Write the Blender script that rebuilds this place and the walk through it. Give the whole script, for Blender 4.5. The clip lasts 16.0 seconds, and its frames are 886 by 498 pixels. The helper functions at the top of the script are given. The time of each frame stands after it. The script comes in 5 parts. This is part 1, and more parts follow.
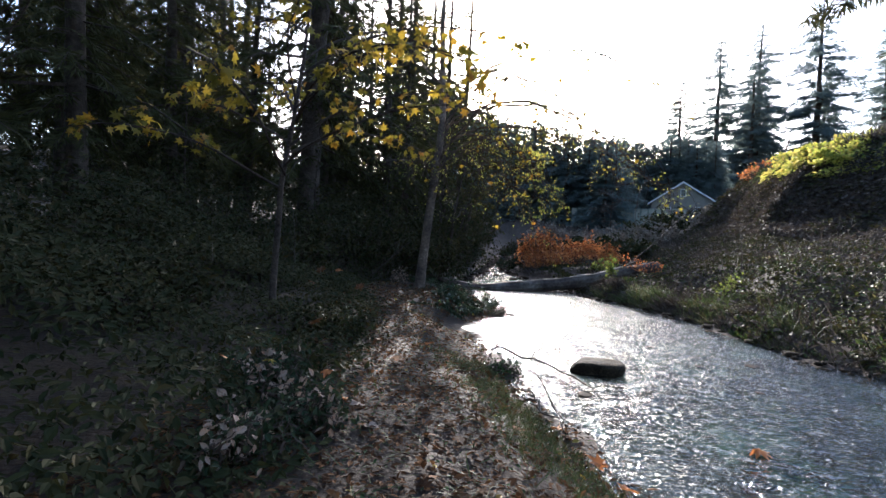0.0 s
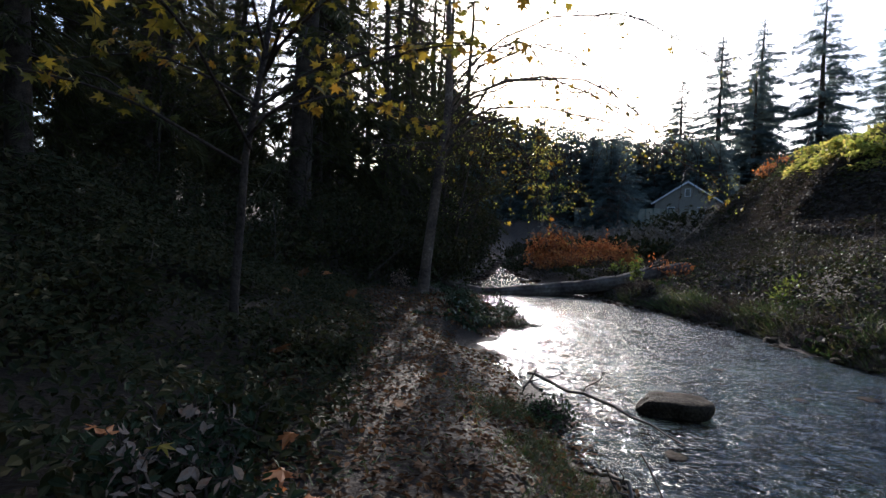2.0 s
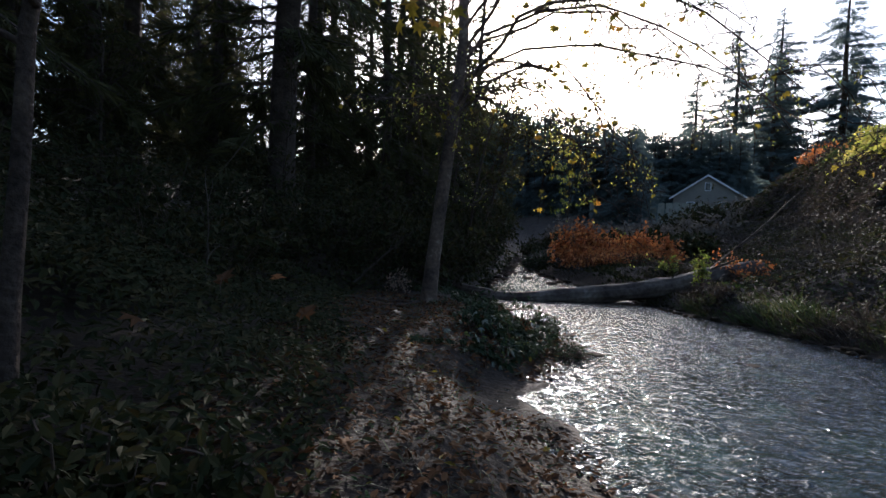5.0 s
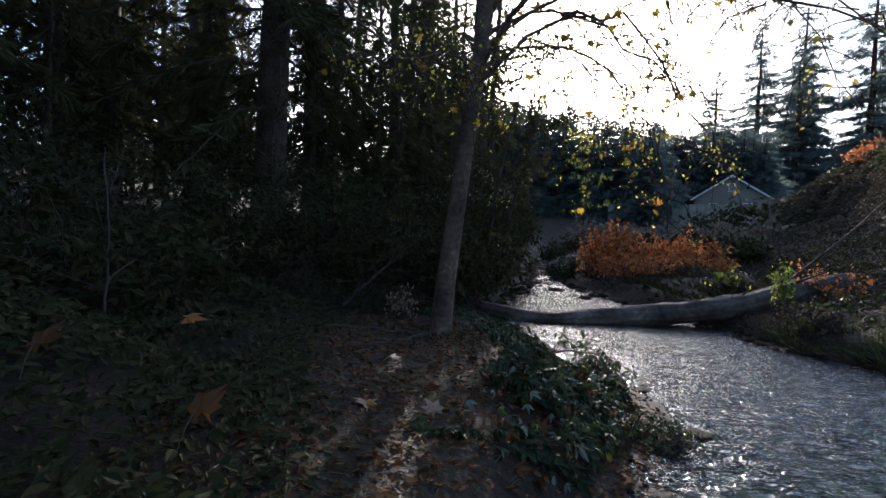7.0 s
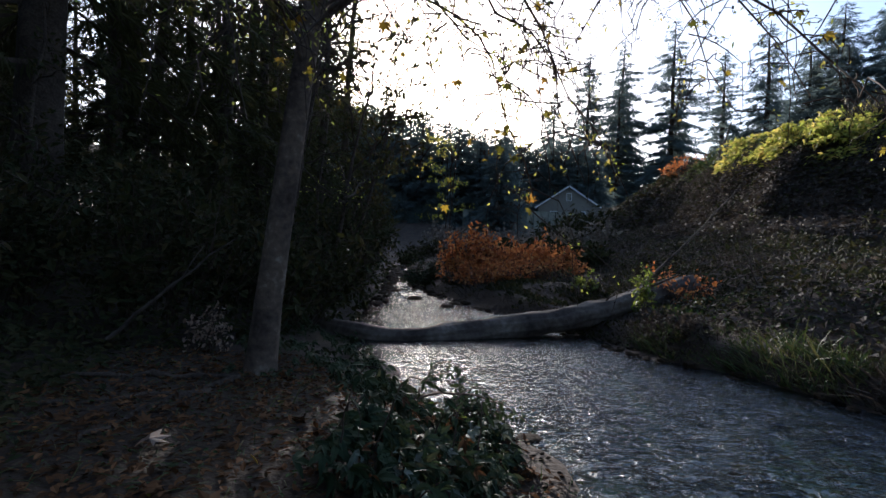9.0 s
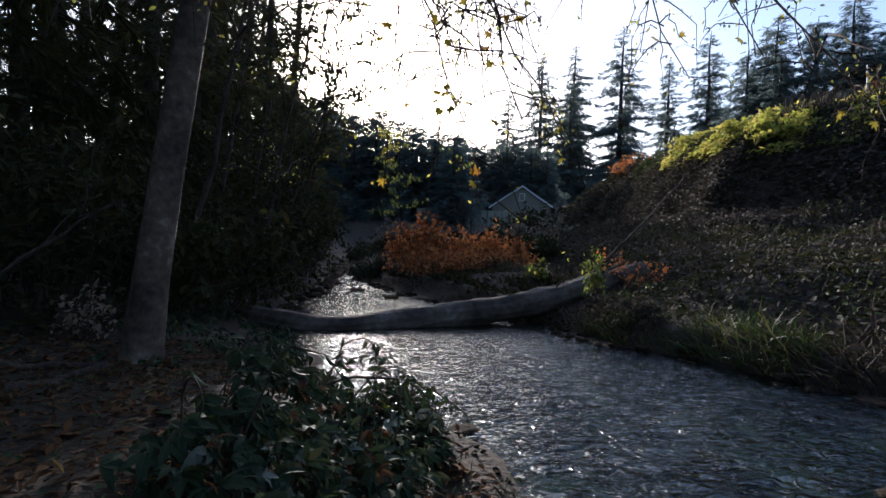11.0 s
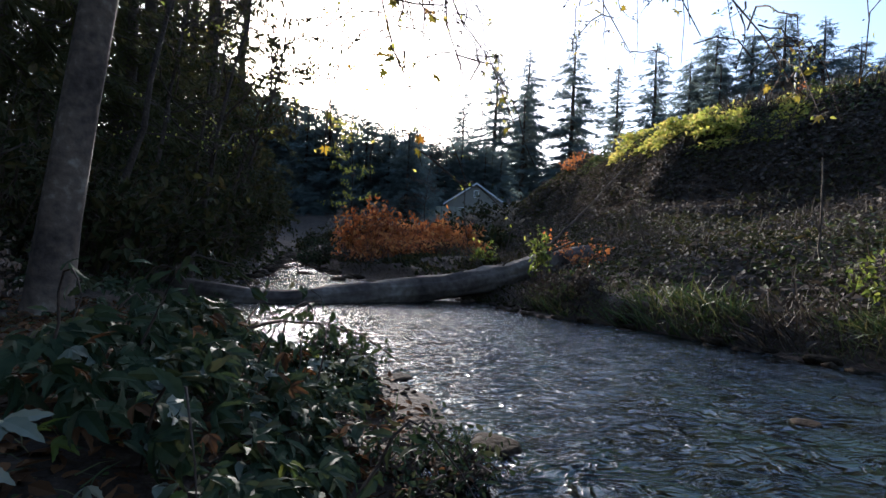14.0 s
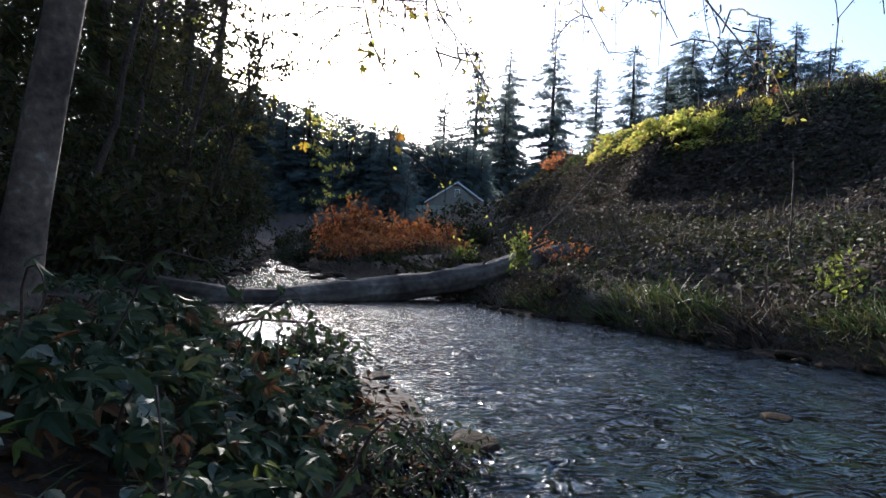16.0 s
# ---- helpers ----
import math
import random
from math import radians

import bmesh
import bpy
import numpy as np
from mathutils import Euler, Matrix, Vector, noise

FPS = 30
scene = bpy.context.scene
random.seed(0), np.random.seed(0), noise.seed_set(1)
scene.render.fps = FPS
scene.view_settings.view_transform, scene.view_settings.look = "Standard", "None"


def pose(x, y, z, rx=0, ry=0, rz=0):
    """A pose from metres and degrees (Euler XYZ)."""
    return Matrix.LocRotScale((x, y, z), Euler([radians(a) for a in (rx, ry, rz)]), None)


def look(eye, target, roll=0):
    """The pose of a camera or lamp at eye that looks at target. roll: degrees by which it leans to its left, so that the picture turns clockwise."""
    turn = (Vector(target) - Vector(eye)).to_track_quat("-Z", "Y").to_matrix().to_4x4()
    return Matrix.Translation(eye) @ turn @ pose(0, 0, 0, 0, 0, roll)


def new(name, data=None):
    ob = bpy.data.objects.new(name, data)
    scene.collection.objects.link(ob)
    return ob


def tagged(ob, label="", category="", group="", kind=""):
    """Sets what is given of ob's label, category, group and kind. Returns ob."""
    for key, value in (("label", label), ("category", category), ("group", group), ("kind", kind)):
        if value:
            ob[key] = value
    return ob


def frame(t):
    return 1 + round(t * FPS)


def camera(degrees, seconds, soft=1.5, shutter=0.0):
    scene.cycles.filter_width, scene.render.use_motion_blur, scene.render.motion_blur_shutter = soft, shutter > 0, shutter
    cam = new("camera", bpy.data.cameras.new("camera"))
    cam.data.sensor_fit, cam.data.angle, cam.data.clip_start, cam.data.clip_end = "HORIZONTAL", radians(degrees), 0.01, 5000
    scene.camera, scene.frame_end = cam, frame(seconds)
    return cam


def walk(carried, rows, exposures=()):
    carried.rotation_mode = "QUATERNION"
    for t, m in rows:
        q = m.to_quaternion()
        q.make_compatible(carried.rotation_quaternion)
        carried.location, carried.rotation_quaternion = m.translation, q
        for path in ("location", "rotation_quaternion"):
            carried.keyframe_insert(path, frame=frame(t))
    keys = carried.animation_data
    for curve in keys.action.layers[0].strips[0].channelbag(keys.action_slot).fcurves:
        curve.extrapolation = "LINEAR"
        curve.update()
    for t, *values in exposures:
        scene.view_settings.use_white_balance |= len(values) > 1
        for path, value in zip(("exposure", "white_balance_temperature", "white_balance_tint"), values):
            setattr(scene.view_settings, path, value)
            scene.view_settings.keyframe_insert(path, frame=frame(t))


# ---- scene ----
cam = camera(83.6, 16.0)
PATH = [
    (0, (0.849, -0.858, 1.706), (0.549, 1.119, 1.653), 2.5),
    (0.5, (0.704, -0.411, 1.693), (0.418, 1.568, 1.642), 2.6),
    (1, (0.524, 0.022, 1.642), (0.244, 2.001, 1.594), 2.6),
    (1.5, (0.436, 0.472, 1.623), (0.152, 2.451, 1.572), 2.4),
    (2, (0.393, 0.872, 1.59), (0.098, 2.85, 1.544), 2.4),
    (2.5, (0.325, 1.33, 1.53), (0.022, 3.306, 1.484), 2.4),
    (3, (0.274, 1.791, 1.499), (-0.045, 3.765, 1.453), 2.2),
    (3.5, (0.177, 2.304, 1.451), (-0.144, 4.278, 1.401), 2.4),
    (4, (0.118, 2.833, 1.398), (-0.208, 4.806, 1.346), 2.3),
    (6.3, (-0.49, 5.337, 1.532), (-0.822, 7.308, 1.47), 2.5),
    (6.5, (-0.511, 5.556, 1.54), (-0.866, 7.523, 1.48), 2.4),
    (7, (-0.57, 6.054, 1.531), (-0.944, 8.018, 1.477), 2.5),
    (7.5, (-0.623, 6.548, 1.501), (-0.903, 8.528, 1.456), 2.6),
    (8, (-0.591, 6.986, 1.527), (-0.693, 8.983, 1.492), 2.6),
    (8.5, (-0.575, 7.396, 1.514), (-0.495, 9.395, 1.49), 2.6),
    (9, (-0.568, 7.688, 1.496), (-0.377, 9.679, 1.487), 2.5),
    (9.5, (-0.494, 7.908, 1.474), (-0.248, 9.893, 1.472), 2.4),
    (10, (-0.435, 8.084, 1.416), (-0.113, 10.058, 1.415), 2.5),
    (10.2, (-0.387, 8.139, 1.404), (-0.049, 10.11, 1.403), 2.4),
    (12.3, (-0.119, 8.433, 0.840), (0.267, 10.396, 0.850), 2.8),
    (12.5, (-0.103, 8.406, 0.843), (0.282, 10.369, 0.853), 2.8),
    (13, (-0.089, 8.401, 0.843), (0.342, 10.354, 0.848), 2.9),
    (13.5, (-0.082, 8.384, 0.842), (0.407, 10.324, 0.851), 3.0),
    (14, (-0.073, 8.37, 0.842), (0.472, 10.295, 0.847), 3.1),
    (14.5, (-0.07, 8.369, 0.843), (0.504, 10.285, 0.848), 3.2),
    (15, (-0.066, 8.374, 0.841), (0.524, 10.285, 0.846), 3.2),
    (15.5, (-0.066, 8.38, 0.836), (0.54, 10.286, 0.841), 3.2),
    (16, (-0.064, 8.379, 0.835), (0.555, 10.28, 0.839), 3.2),
]
walk(cam, [(t, look(eye, target, roll)) for t, eye, target, roll in PATH], exposures=[(0, 1.9, 5450, 14), (0.6, 1.75, 5450, 14), (1.1, 1.55, 5450, 14), (1.5, 1.1, 5450, 14), (4, 0.8, 5450, 14), (6.5, 1.3, 5450, 14), (7, 1.35, 5450, 14), (7.5, 0.85, 5450, 14), (8, 1.0, 5450, 14), (10, 0.8, 5450, 14), (12.5, 0.95, 5450, 14), (14, 1.4, 5450, 14), (16, 1.55, 5450, 14)])

# ---- light ----
SUN = Vector((-0.042, 0.956, 0.291)).normalized()
world = bpy.data.worlds.new("sky")
scene.world = world
world.use_nodes = True
wn = world.node_tree.nodes
sky = wn.new("ShaderNodeTexSky")
sky.sky_type = "NISHITA"
sky.sun_disc = False
sky.sun_elevation = math.asin(SUN.z)
sky.sun_rotation = math.atan2(SUN.x, SUN.y)
sky.air_density, sky.dust_density, sky.ozone_density = 1.0, 2.4, 1.0
world.node_tree.links.new(sky.outputs["Color"], wn["Background"].inputs["Color"])
wn["Background"].inputs["Strength"].default_value = 0.15
sun = new("sun", bpy.data.lights.new("sun", "SUN"))
sun.data.energy, sun.data.angle, sun.data.color = 5.0, radians(0.53), (1.0, 0.86, 0.68)
sun.matrix_world = look(SUN * 100, (0, 0, 0))


# ---- materials ----
def shade(name, colors, rough=0.7, scale=6.0, fine=40.0, bump=0.3, depth=0.02, island=0.0, through_light=0.0, spec=0.3, mix=0.5):
    """A material whose colours run along a ramp driven by two scales of noise and, for leaves, by each piece."""
    m = bpy.data.materials.new(name)
    m.use_nodes = True
    nt = m.node_tree
    n, link = nt.nodes, nt.links.new
    p, out = n["Principled BSDF"], n["Material Output"]
    p.inputs["Roughness"].default_value = rough
    p.inputs["Specular IOR Level"].default_value = spec
    tc = n.new("ShaderNodeTexCoord")
    a, b = n.new("ShaderNodeTexNoise"), n.new("ShaderNodeTexNoise")
    a.inputs["Scale"].default_value, b.inputs["Scale"].default_value = scale, fine
    a.inputs["Detail"].default_value, b.inputs["Detail"].default_value = 5, 4
    for t in (a, b):
        link(tc.outputs["Object"], t.inputs["Vector"])
    blend = n.new("ShaderNodeMix")
    blend.inputs[0].default_value = mix
    link(a.outputs["Fac"], blend.inputs[2])
    link(b.outputs["Fac"], blend.inputs[3])
    value = blend.outputs[0]
    stretch = n.new("ShaderNodeMapRange")
    stretch.inputs[1].default_value, stretch.inputs[2].default_value = 0.33, 0.67
    link(value, stretch.inputs[0])
    value = stretch.outputs[0]
    if island:
        geo = n.new("ShaderNodeNewGeometry")
        im = n.new("ShaderNodeMix")
        im.inputs[0].default_value = island
        link(value, im.inputs[2])
        link(geo.outputs["Random Per Island"], im.inputs[3])
        value = im.outputs[0]
    ramp = n.new("ShaderNodeValToRGB")
    el = ramp.color_ramp.elements
    while len(el) < len(colors):
        el.new(0.5)
    for i, c in enumerate(colors):
        el[i].position = i / max(1, len(colors) - 1)
        el[i].color = (*c, 1)
    link(value, ramp.inputs[0])
    link(ramp.outputs[0], p.inputs["Base Color"])
    if bump:
        bp = n.new("ShaderNodeBump")
        bp.inputs["Strength"].default_value, bp.inputs["Distance"].default_value = bump, depth
        link(blend.outputs[0], bp.inputs["Height"])
        link(bp.outputs[0], p.inputs["Normal"])
    if through_light:
        tr, ms = n.new("ShaderNodeBsdfTranslucent"), n.new("ShaderNodeMixShader")
        ms.inputs[0].default_value = through_light
        link(ramp.outputs[0], tr.inputs["Color"])
        link(p.outputs[0], ms.inputs[1])
        link(tr.outputs[0], ms.inputs[2])
        link(ms.outputs[0], out.inputs["Surface"])
    return m


M_BARK = shade("grey lichened bark", [(0.03, 0.02, 0.014), (0.075, 0.052, 0.038), (0.135, 0.094, 0.064), (0.27, 0.215, 0.16)], 0.9, 2.6, 17, 1.0, 0.03, mix=0.4)
M_DARKBARK = shade("furrowed conifer bark", [(0.018, 0.012, 0.008), (0.05, 0.035, 0.025), (0.09, 0.065, 0.045)], 0.95, 5, 30, 1.0, 0.04)
M_TWIG = shade("brown twig", [(0.03, 0.02, 0.014), (0.09, 0.06, 0.04)], 0.85, 12, 80, 0.4, 0.005)
M_LOG = shade("weathered grey log wood", [(0.02, 0.014, 0.010), (0.055, 0.04, 0.03), (0.10, 0.08, 0.062), (0.19, 0.16, 0.13)], 0.85, 1.6, 11, 0.7, 0.03, mix=0.3)
M_ROCK = shade("wet brown rock", [(0.010, 0.007, 0.004), (0.026, 0.019, 0.012), (0.055, 0.042, 0.026)], 0.85, 5, 40, 0.9, 0.03, spec=0.06)
M_IVY = shade("dark bramble leaf", [(0.012, 0.020, 0.009), (0.024, 0.038, 0.016), (0.042, 0.056, 0.024), (0.07, 0.06, 0.03)], 0.62, 3, 60, 0, island=0.75, through_light=0.22, spec=0.14)
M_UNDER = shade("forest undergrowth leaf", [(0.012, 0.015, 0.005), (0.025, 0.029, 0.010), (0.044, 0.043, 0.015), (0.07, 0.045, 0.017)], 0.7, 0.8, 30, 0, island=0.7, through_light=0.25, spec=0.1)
M_NEEDLE = shade("dark fir needles", [(0.030, 0.032, 0.012), (0.055, 0.055, 0.020), (0.085, 0.075, 0.030)], 0.7, 0.4, 8, 0, island=0.6, through_light=0.35, spec=0.12)
# needles lighter and bluer than their own green, distance haze put in colour
M_FAR = shade("fir needles paled blue for haze", [(0.085, 0.115, 0.115), (0.105, 0.135, 0.13), (0.12, 0.15, 0.135)], 0.7, 0.3, 4, 0, island=0.5, through_light=0.65, spec=0.2)
M_MAPLE = shade("yellow maple leaf", [(0.06, 0.07, 0.012), (0.15, 0.125, 0.016), (0.34, 0.24, 0.022), (0.20, 0.075, 0.014)], 0.6, 1.2, 30, 0, island=0.8, through_light=0.52, spec=0.3)
M_RED = shade("orange autumn leaf", [(0.14, 0.045, 0.016), (0.34, 0.11, 0.03), (0.48, 0.18, 0.05), (0.44, 0.26, 0.09)], 0.6, 1.5, 30, 0, island=0.8, through_light=0.5, spec=0.3)
# sunlight put into the leaf colours, raised above plain yellow-green
M_VINE = shade("lit yellow-green vine leaf", [(0.10, 0.14, 0.02), (0.30, 0.32, 0.05), (0.52, 0.48, 0.09), (0.46, 0.30, 0.09)], 0.55, 0.9, 30, 0, island=0.8, through_light=0.52, spec=0.35)
M_GRASS = shade("bank grass", [(0.022, 0.038, 0.011), (0.042, 0.068, 0.017), (0.085, 0.092, 0.027), (0.16, 0.12, 0.055)], 0.6, 0.7, 20, 0, island=0.7, through_light=0.3)
M_DRY = shade("dead brown weed", [(0.018, 0.014, 0.010), (0.042, 0.033, 0.025), (0.095, 0.077, 0.058)], 0.8, 0.6, 20, 0, island=0.7, through_light=0.25)
M_LITTER = shade("fallen brown leaf", [(0.03, 0.016, 0.008), (0.062, 0.030, 0.013), (0.11, 0.054, 0.023), (0.20, 0.10, 0.042)], 0.8, 2, 30, 0, island=0.85, through_light=0.25, spec=0.1)
M_SAGE = shade("pale grey-green leaf underside", [(0.07, 0.085, 0.06), (0.13, 0.145, 0.105), (0.22, 0.22, 0.165)], 0.65, 3, 40, 0, island=0.7, through_light=0.2)
# browns lightened to carry the haze over the thickets upstream
M_BRUSH = shade("dry brush paled for haze", [(0.08, 0.065, 0.05), (0.14, 0.12, 0.095), (0.22, 0.19, 0.15)], 0.8, 0.6, 10, 0, island=0.6, through_light=0.35)
M_PALE = shade("pale underside of a fallen leaf", [(0.16, 0.11, 0.08), (0.30, 0.22, 0.16), (0.26, 0.12, 0.07)], 0.7, 9, 60, 0.2, 0.004, through_light=0.25)
M_GREEN = shade("fresh green sprig leaf", [(0.05, 0.08, 0.015), (0.12, 0.15, 0.025), (0.22, 0.22, 0.04)], 0.5, 3, 30, 0, island=0.8, through_light=0.52)
M_MOSS = shade("moss", [(0.02, 0.035, 0.01), (0.05, 0.08, 0.02)], 0.95, 9, 60, 0.6, 0.01)
M_ROOF = shade("grey shingle roof", [(0.10, 0.10, 0.10), (0.17, 0.165, 0.16)], 0.9, 3, 12, 0.3, 0.02)
M_SIDING = shade("beige house siding", [(0.12, 0.108, 0.09), (0.16, 0.145, 0.12)], 0.8, 1, 8, 0.1)
M_TRIM = shade("white painted trim", [(0.36, 0.36, 0.36), (0.48, 0.48, 0.48)], 0.6, 2, 12, 0)
M_PANE = shade("dark window glass", [(0.02, 0.025, 0.03), (0.03, 0.035, 0.04)], 0.08, 1, 4, 0, spec=0.5)
M_FENCE = shade("weathered cedar fence board", [(0.12, 0.12, 0.09), (0.22, 0.21, 0.17)], 0.9, 2, 14, 0.3)
M_METAL = shade("dull grey metal", [(0.25, 0.25, 0.25), (0.4, 0.4, 0.4)], 0.5, 5, 40, 0)


def ground_material():
    m = shade("forest soil and gravel", [(0.011, 0.007, 0.004), (0.024, 0.015, 0.009), (0.040, 0.026, 0.015), (0.06, 0.04, 0.024)], 0.9, 1.3, 22, 0.9, 0.05)
    nt = m.node_tree
    n, link = nt.nodes, nt.links.new
    p = n["Principled BSDF"]
    ramp = next(x for x in n if x.type == "VALTORGB")
    # below the water line the soil gives way to cobbles with green weed on them
    tc = next(x for x in n if x.type == "TEX_COORD")
    sep = n.new("ShaderNodeSeparateXYZ")
    link(tc.outputs["Object"], sep.inputs[0])
    wet = n.new("ShaderNodeMapRange")
    wet.inputs[1].default_value, wet.inputs[2].default_value = 0.0, -0.08
    link(sep.outputs[2], wet.inputs[0])
    vor = n.new("ShaderNodeTexVoronoi")
    vor.inputs["Scale"].default_value = 7.0
    link(tc.outputs["Object"], vor.inputs["Vector"])
    weed = n.new("ShaderNodeTexNoise")
    weed.inputs["Scale"].default_value = 1.1
    link(tc.outputs["Object"], weed.inputs["Vector"])
    wr = n.new("ShaderNodeValToRGB")
    wr.color_ramp.elements[0].position, wr.color_ramp.elements[0].color = 0.42, (0.035, 0.03, 0.022, 1)
    wr.color_ramp.elements[1].position, wr.color_ramp.elements[1].color = 0.62, (0.028, 0.055, 0.022, 1)
    link(weed.outputs["Fac"], wr.inputs[0])
    stone = n.new("ShaderNodeMix")
    stone.data_type, stone.blend_type = "RGBA", "MULTIPLY"
    stone.inputs[0].default_value = 0.7
    link(wr.outputs[0], stone.inputs[6])
    grey = n.new("ShaderNodeRGBToBW")
    link(vor.outputs["Color"], grey.inputs[0])
    link(grey.outputs[0], stone.inputs[7])
    mixer = n.new("ShaderNodeMix")
    mixer.data_type = "RGBA"
    link(wet.outputs[0], mixer.inputs[0])
    link(ramp.outputs[0], mixer.inputs[6])
    link(stone.outputs[2], mixer.inputs[7])
    link(mixer.outputs[2], p.inputs["Base Color"])
    return m


def water_material():
    m = bpy.data.materials.new("clear running water")
    m.use_nodes = True
    n, link = m.node_tree.nodes, m.node_tree.links.new
    p = n["Principled BSDF"]
    p.inputs["Base Color"].default_value = (0.12, 0.22, 0.30, 1)
    p.inputs["Roughness"].default_value = 0.13
    # blue tint puts the sky's colour into the reflections
    p.inputs["Specular Tint"].default_value = (0.66, 0.85, 1.0, 1)
    p.inputs["IOR"].default_value = 1.333
    p.inputs["Transmission Weight"].default_value = 1.0
    tc = n.new("ShaderNodeTexCoord")
    mp = n.new("ShaderNodeMapping")
    mp.inputs["Scale"].default_value = (0.62, 1.0, 1.0)
    link(tc.outputs["Object"], mp.inputs[0])
    prev = None
    # broad swell, then sharp-crested chop, then fine wrinkles
    for scale, dist, ridged in ((9.0, 0.025, True),):
        t, b = n.new("ShaderNodeTexNoise"), n.new("ShaderNodeBump")
        t.inputs["Scale"].default_value, t.inputs["Detail"].default_value = scale, 2
        t.inputs["Distortion"].default_value = 0.9
        link(mp.outputs[0], t.inputs["Vector"])
        height = t.outputs["Fac"]
        if ridged:
            fold = n.new("ShaderNodeMath")
            fold.operation = "PINGPONG"
            fold.inputs[1].default_value = 0.5
            link(height, fold.inputs[0])
            sharp = n.new("ShaderNodeMath")
            sharp.operation = "POWER"
            sharp.inputs[1].default_value = 1.7
            link(fold.outputs[0], sharp.inputs[0])
            gain = n.new("ShaderNodeMath")
            gain.operation = "MULTIPLY"
            gain.inputs[1].default_value = 3.2
            link(sharp.outputs[0], gain.inputs[0])
            height = gain.outputs[0]
        b.inputs["Distance"].default_value, b.inputs["Strength"].default_value = dist, 1.0
        link(height, b.inputs["Height"])
        if prev:
            link(prev.outputs[0], b.inputs["Normal"])
        prev = b
    link(prev.outputs[0], p.inputs["Normal"])
    return m


M_GROUND, M_WATER = ground_material(), water_material()


# ---- mesh helpers ----
def fast_mesh(name, verts, faces, smooth=False):
    verts, faces = np.asarray(verts, dtype=np.float32), np.asarray(faces, dtype=np.int32)
    me = bpy.data.meshes.new(name)
    k = faces.shape[1]
    me.vertices.add(len(verts))
    me.vertices.foreach_set("co", verts.ravel())
    me.loops.add(faces.size)
    me.loops.foreach_set("vertex_index", faces.ravel())
    me.polygons.add(len(faces))
    me.polygons.foreach_set("loop_start", np.arange(0, faces.size, k, dtype=np.int32))
    me.polygons.foreach_set("loop_total", np.full(len(faces), k, dtype=np.int32))
    me.polygons.foreach_set("use_smooth", np.full(len(faces), smooth))
    me.update(calc_edges=True)
    me.validate()
    return me


def mesh_ob(name, verts, faces, mat, parent=None, label="", smooth=False):
    me = fast_mesh(name, verts, faces, smooth)
    me.materials.append(mat)
    ob = new(name, me)
    if parent:
        ob.parent = parent
    if label:
        tagged(ob, label)
    return ob


def part(name, bm, material, parent, label=""):
    me = bpy.data.meshes.new(name)
    bm.to_mesh(me)
    bm.free()
    me.materials.append(material)
    ob = new(name, me)
    if parent:
        ob.parent = parent
    if label:
        tagged(ob, label)
    return ob


def thing(name, loc, label, category, group="", kind=""):
    ob = new(name)
    ob.empty_display_size = 0.1
    ob.location = loc
    return tagged(ob, label, category, group, kind)


LEAF = (np.array([(0, 0, 0), (0.2, 0.25, 0.06), (0.23, 0.55, 0.07), (0, 1, -0.06), (-0.23, 0.55, 0.07), (-0.2, 0.25, 0.06)]),
        np.array([(0, 1, 2), (0, 2, 3), (0, 3, 4), (0, 4, 5)]))
def toothed_leaf():
    v, f = [], []
    rows = 9
    for i in range(rows):
        t = i / (rows - 1)
        w = 0.22 * math.sin(math.pi * min(1, t * 0.95 + 0.05)) ** 0.75 * (1.15 - 0.6 * t) * (1 if i % 2 else 0.8)
        zc = 0.05 * math.sin(3 * t) - 0.25 * t * t
        v += [(-w, t + 0.03 * (i % 2), zc + 0.3 * w), (0, t, zc), (w, t + 0.03 * (i % 2), zc + 0.3 * w)]
    for i in range(rows - 1):
        a = 3 * i
        f += [(a, a + 1, a + 4), (a, a + 4, a + 3), (a + 1, a + 2, a + 5), (a + 1, a + 5, a + 4)]
    return np.array(v), np.array(f)


TOOTHED = toothed_leaf()
BIT = (np.array([(0, 0, 0), (0.28, 0.5, 0.08), (0, 1, -0.04), (-0.28, 0.5, 0.08)]), np.array([(0, 1, 2), (0, 2, 3)]))
BLADE = (np.array([(-0.018, 0, 0), (0.018, 0, 0), (0.014, 0.5, 0.05), (-0.014, 0.5, 0.05), (0, 1.0, -0.12)]),
         np.array([(0, 1, 2), (0, 2, 3), (3, 2, 4)]))
SPRAY = (np.array([(0, 0, 0), (0.07, 0.5, 0), (0, 1.0, -0.16), (-0.07, 0.5, 0),
                   (0.05, 0.15, 0), (0.33, 0.48, -0.03), (0.45, 0.78, -0.12), (0.22, 0.55, -0.02),
                   (-0.05, 0.15, 0), (-0.22, 0.55, -0.02), (-0.45, 0.78, -0.12), (-0.33, 0.48, -0.03),
                   (0.03, 0.45, 0), (0.22, 0.72, -0.05), (0.26, 0.98, -0.14), (-0.26, 0.98, -0.14), (-0.22, 0.72, -0.05), (-0.03, 0.45, 0)]),
         np.array([(0, 1, 2), (0, 2, 3), (4, 5, 6), (8, 10, 11), (12, 13, 14), (17, 15, 16)]))


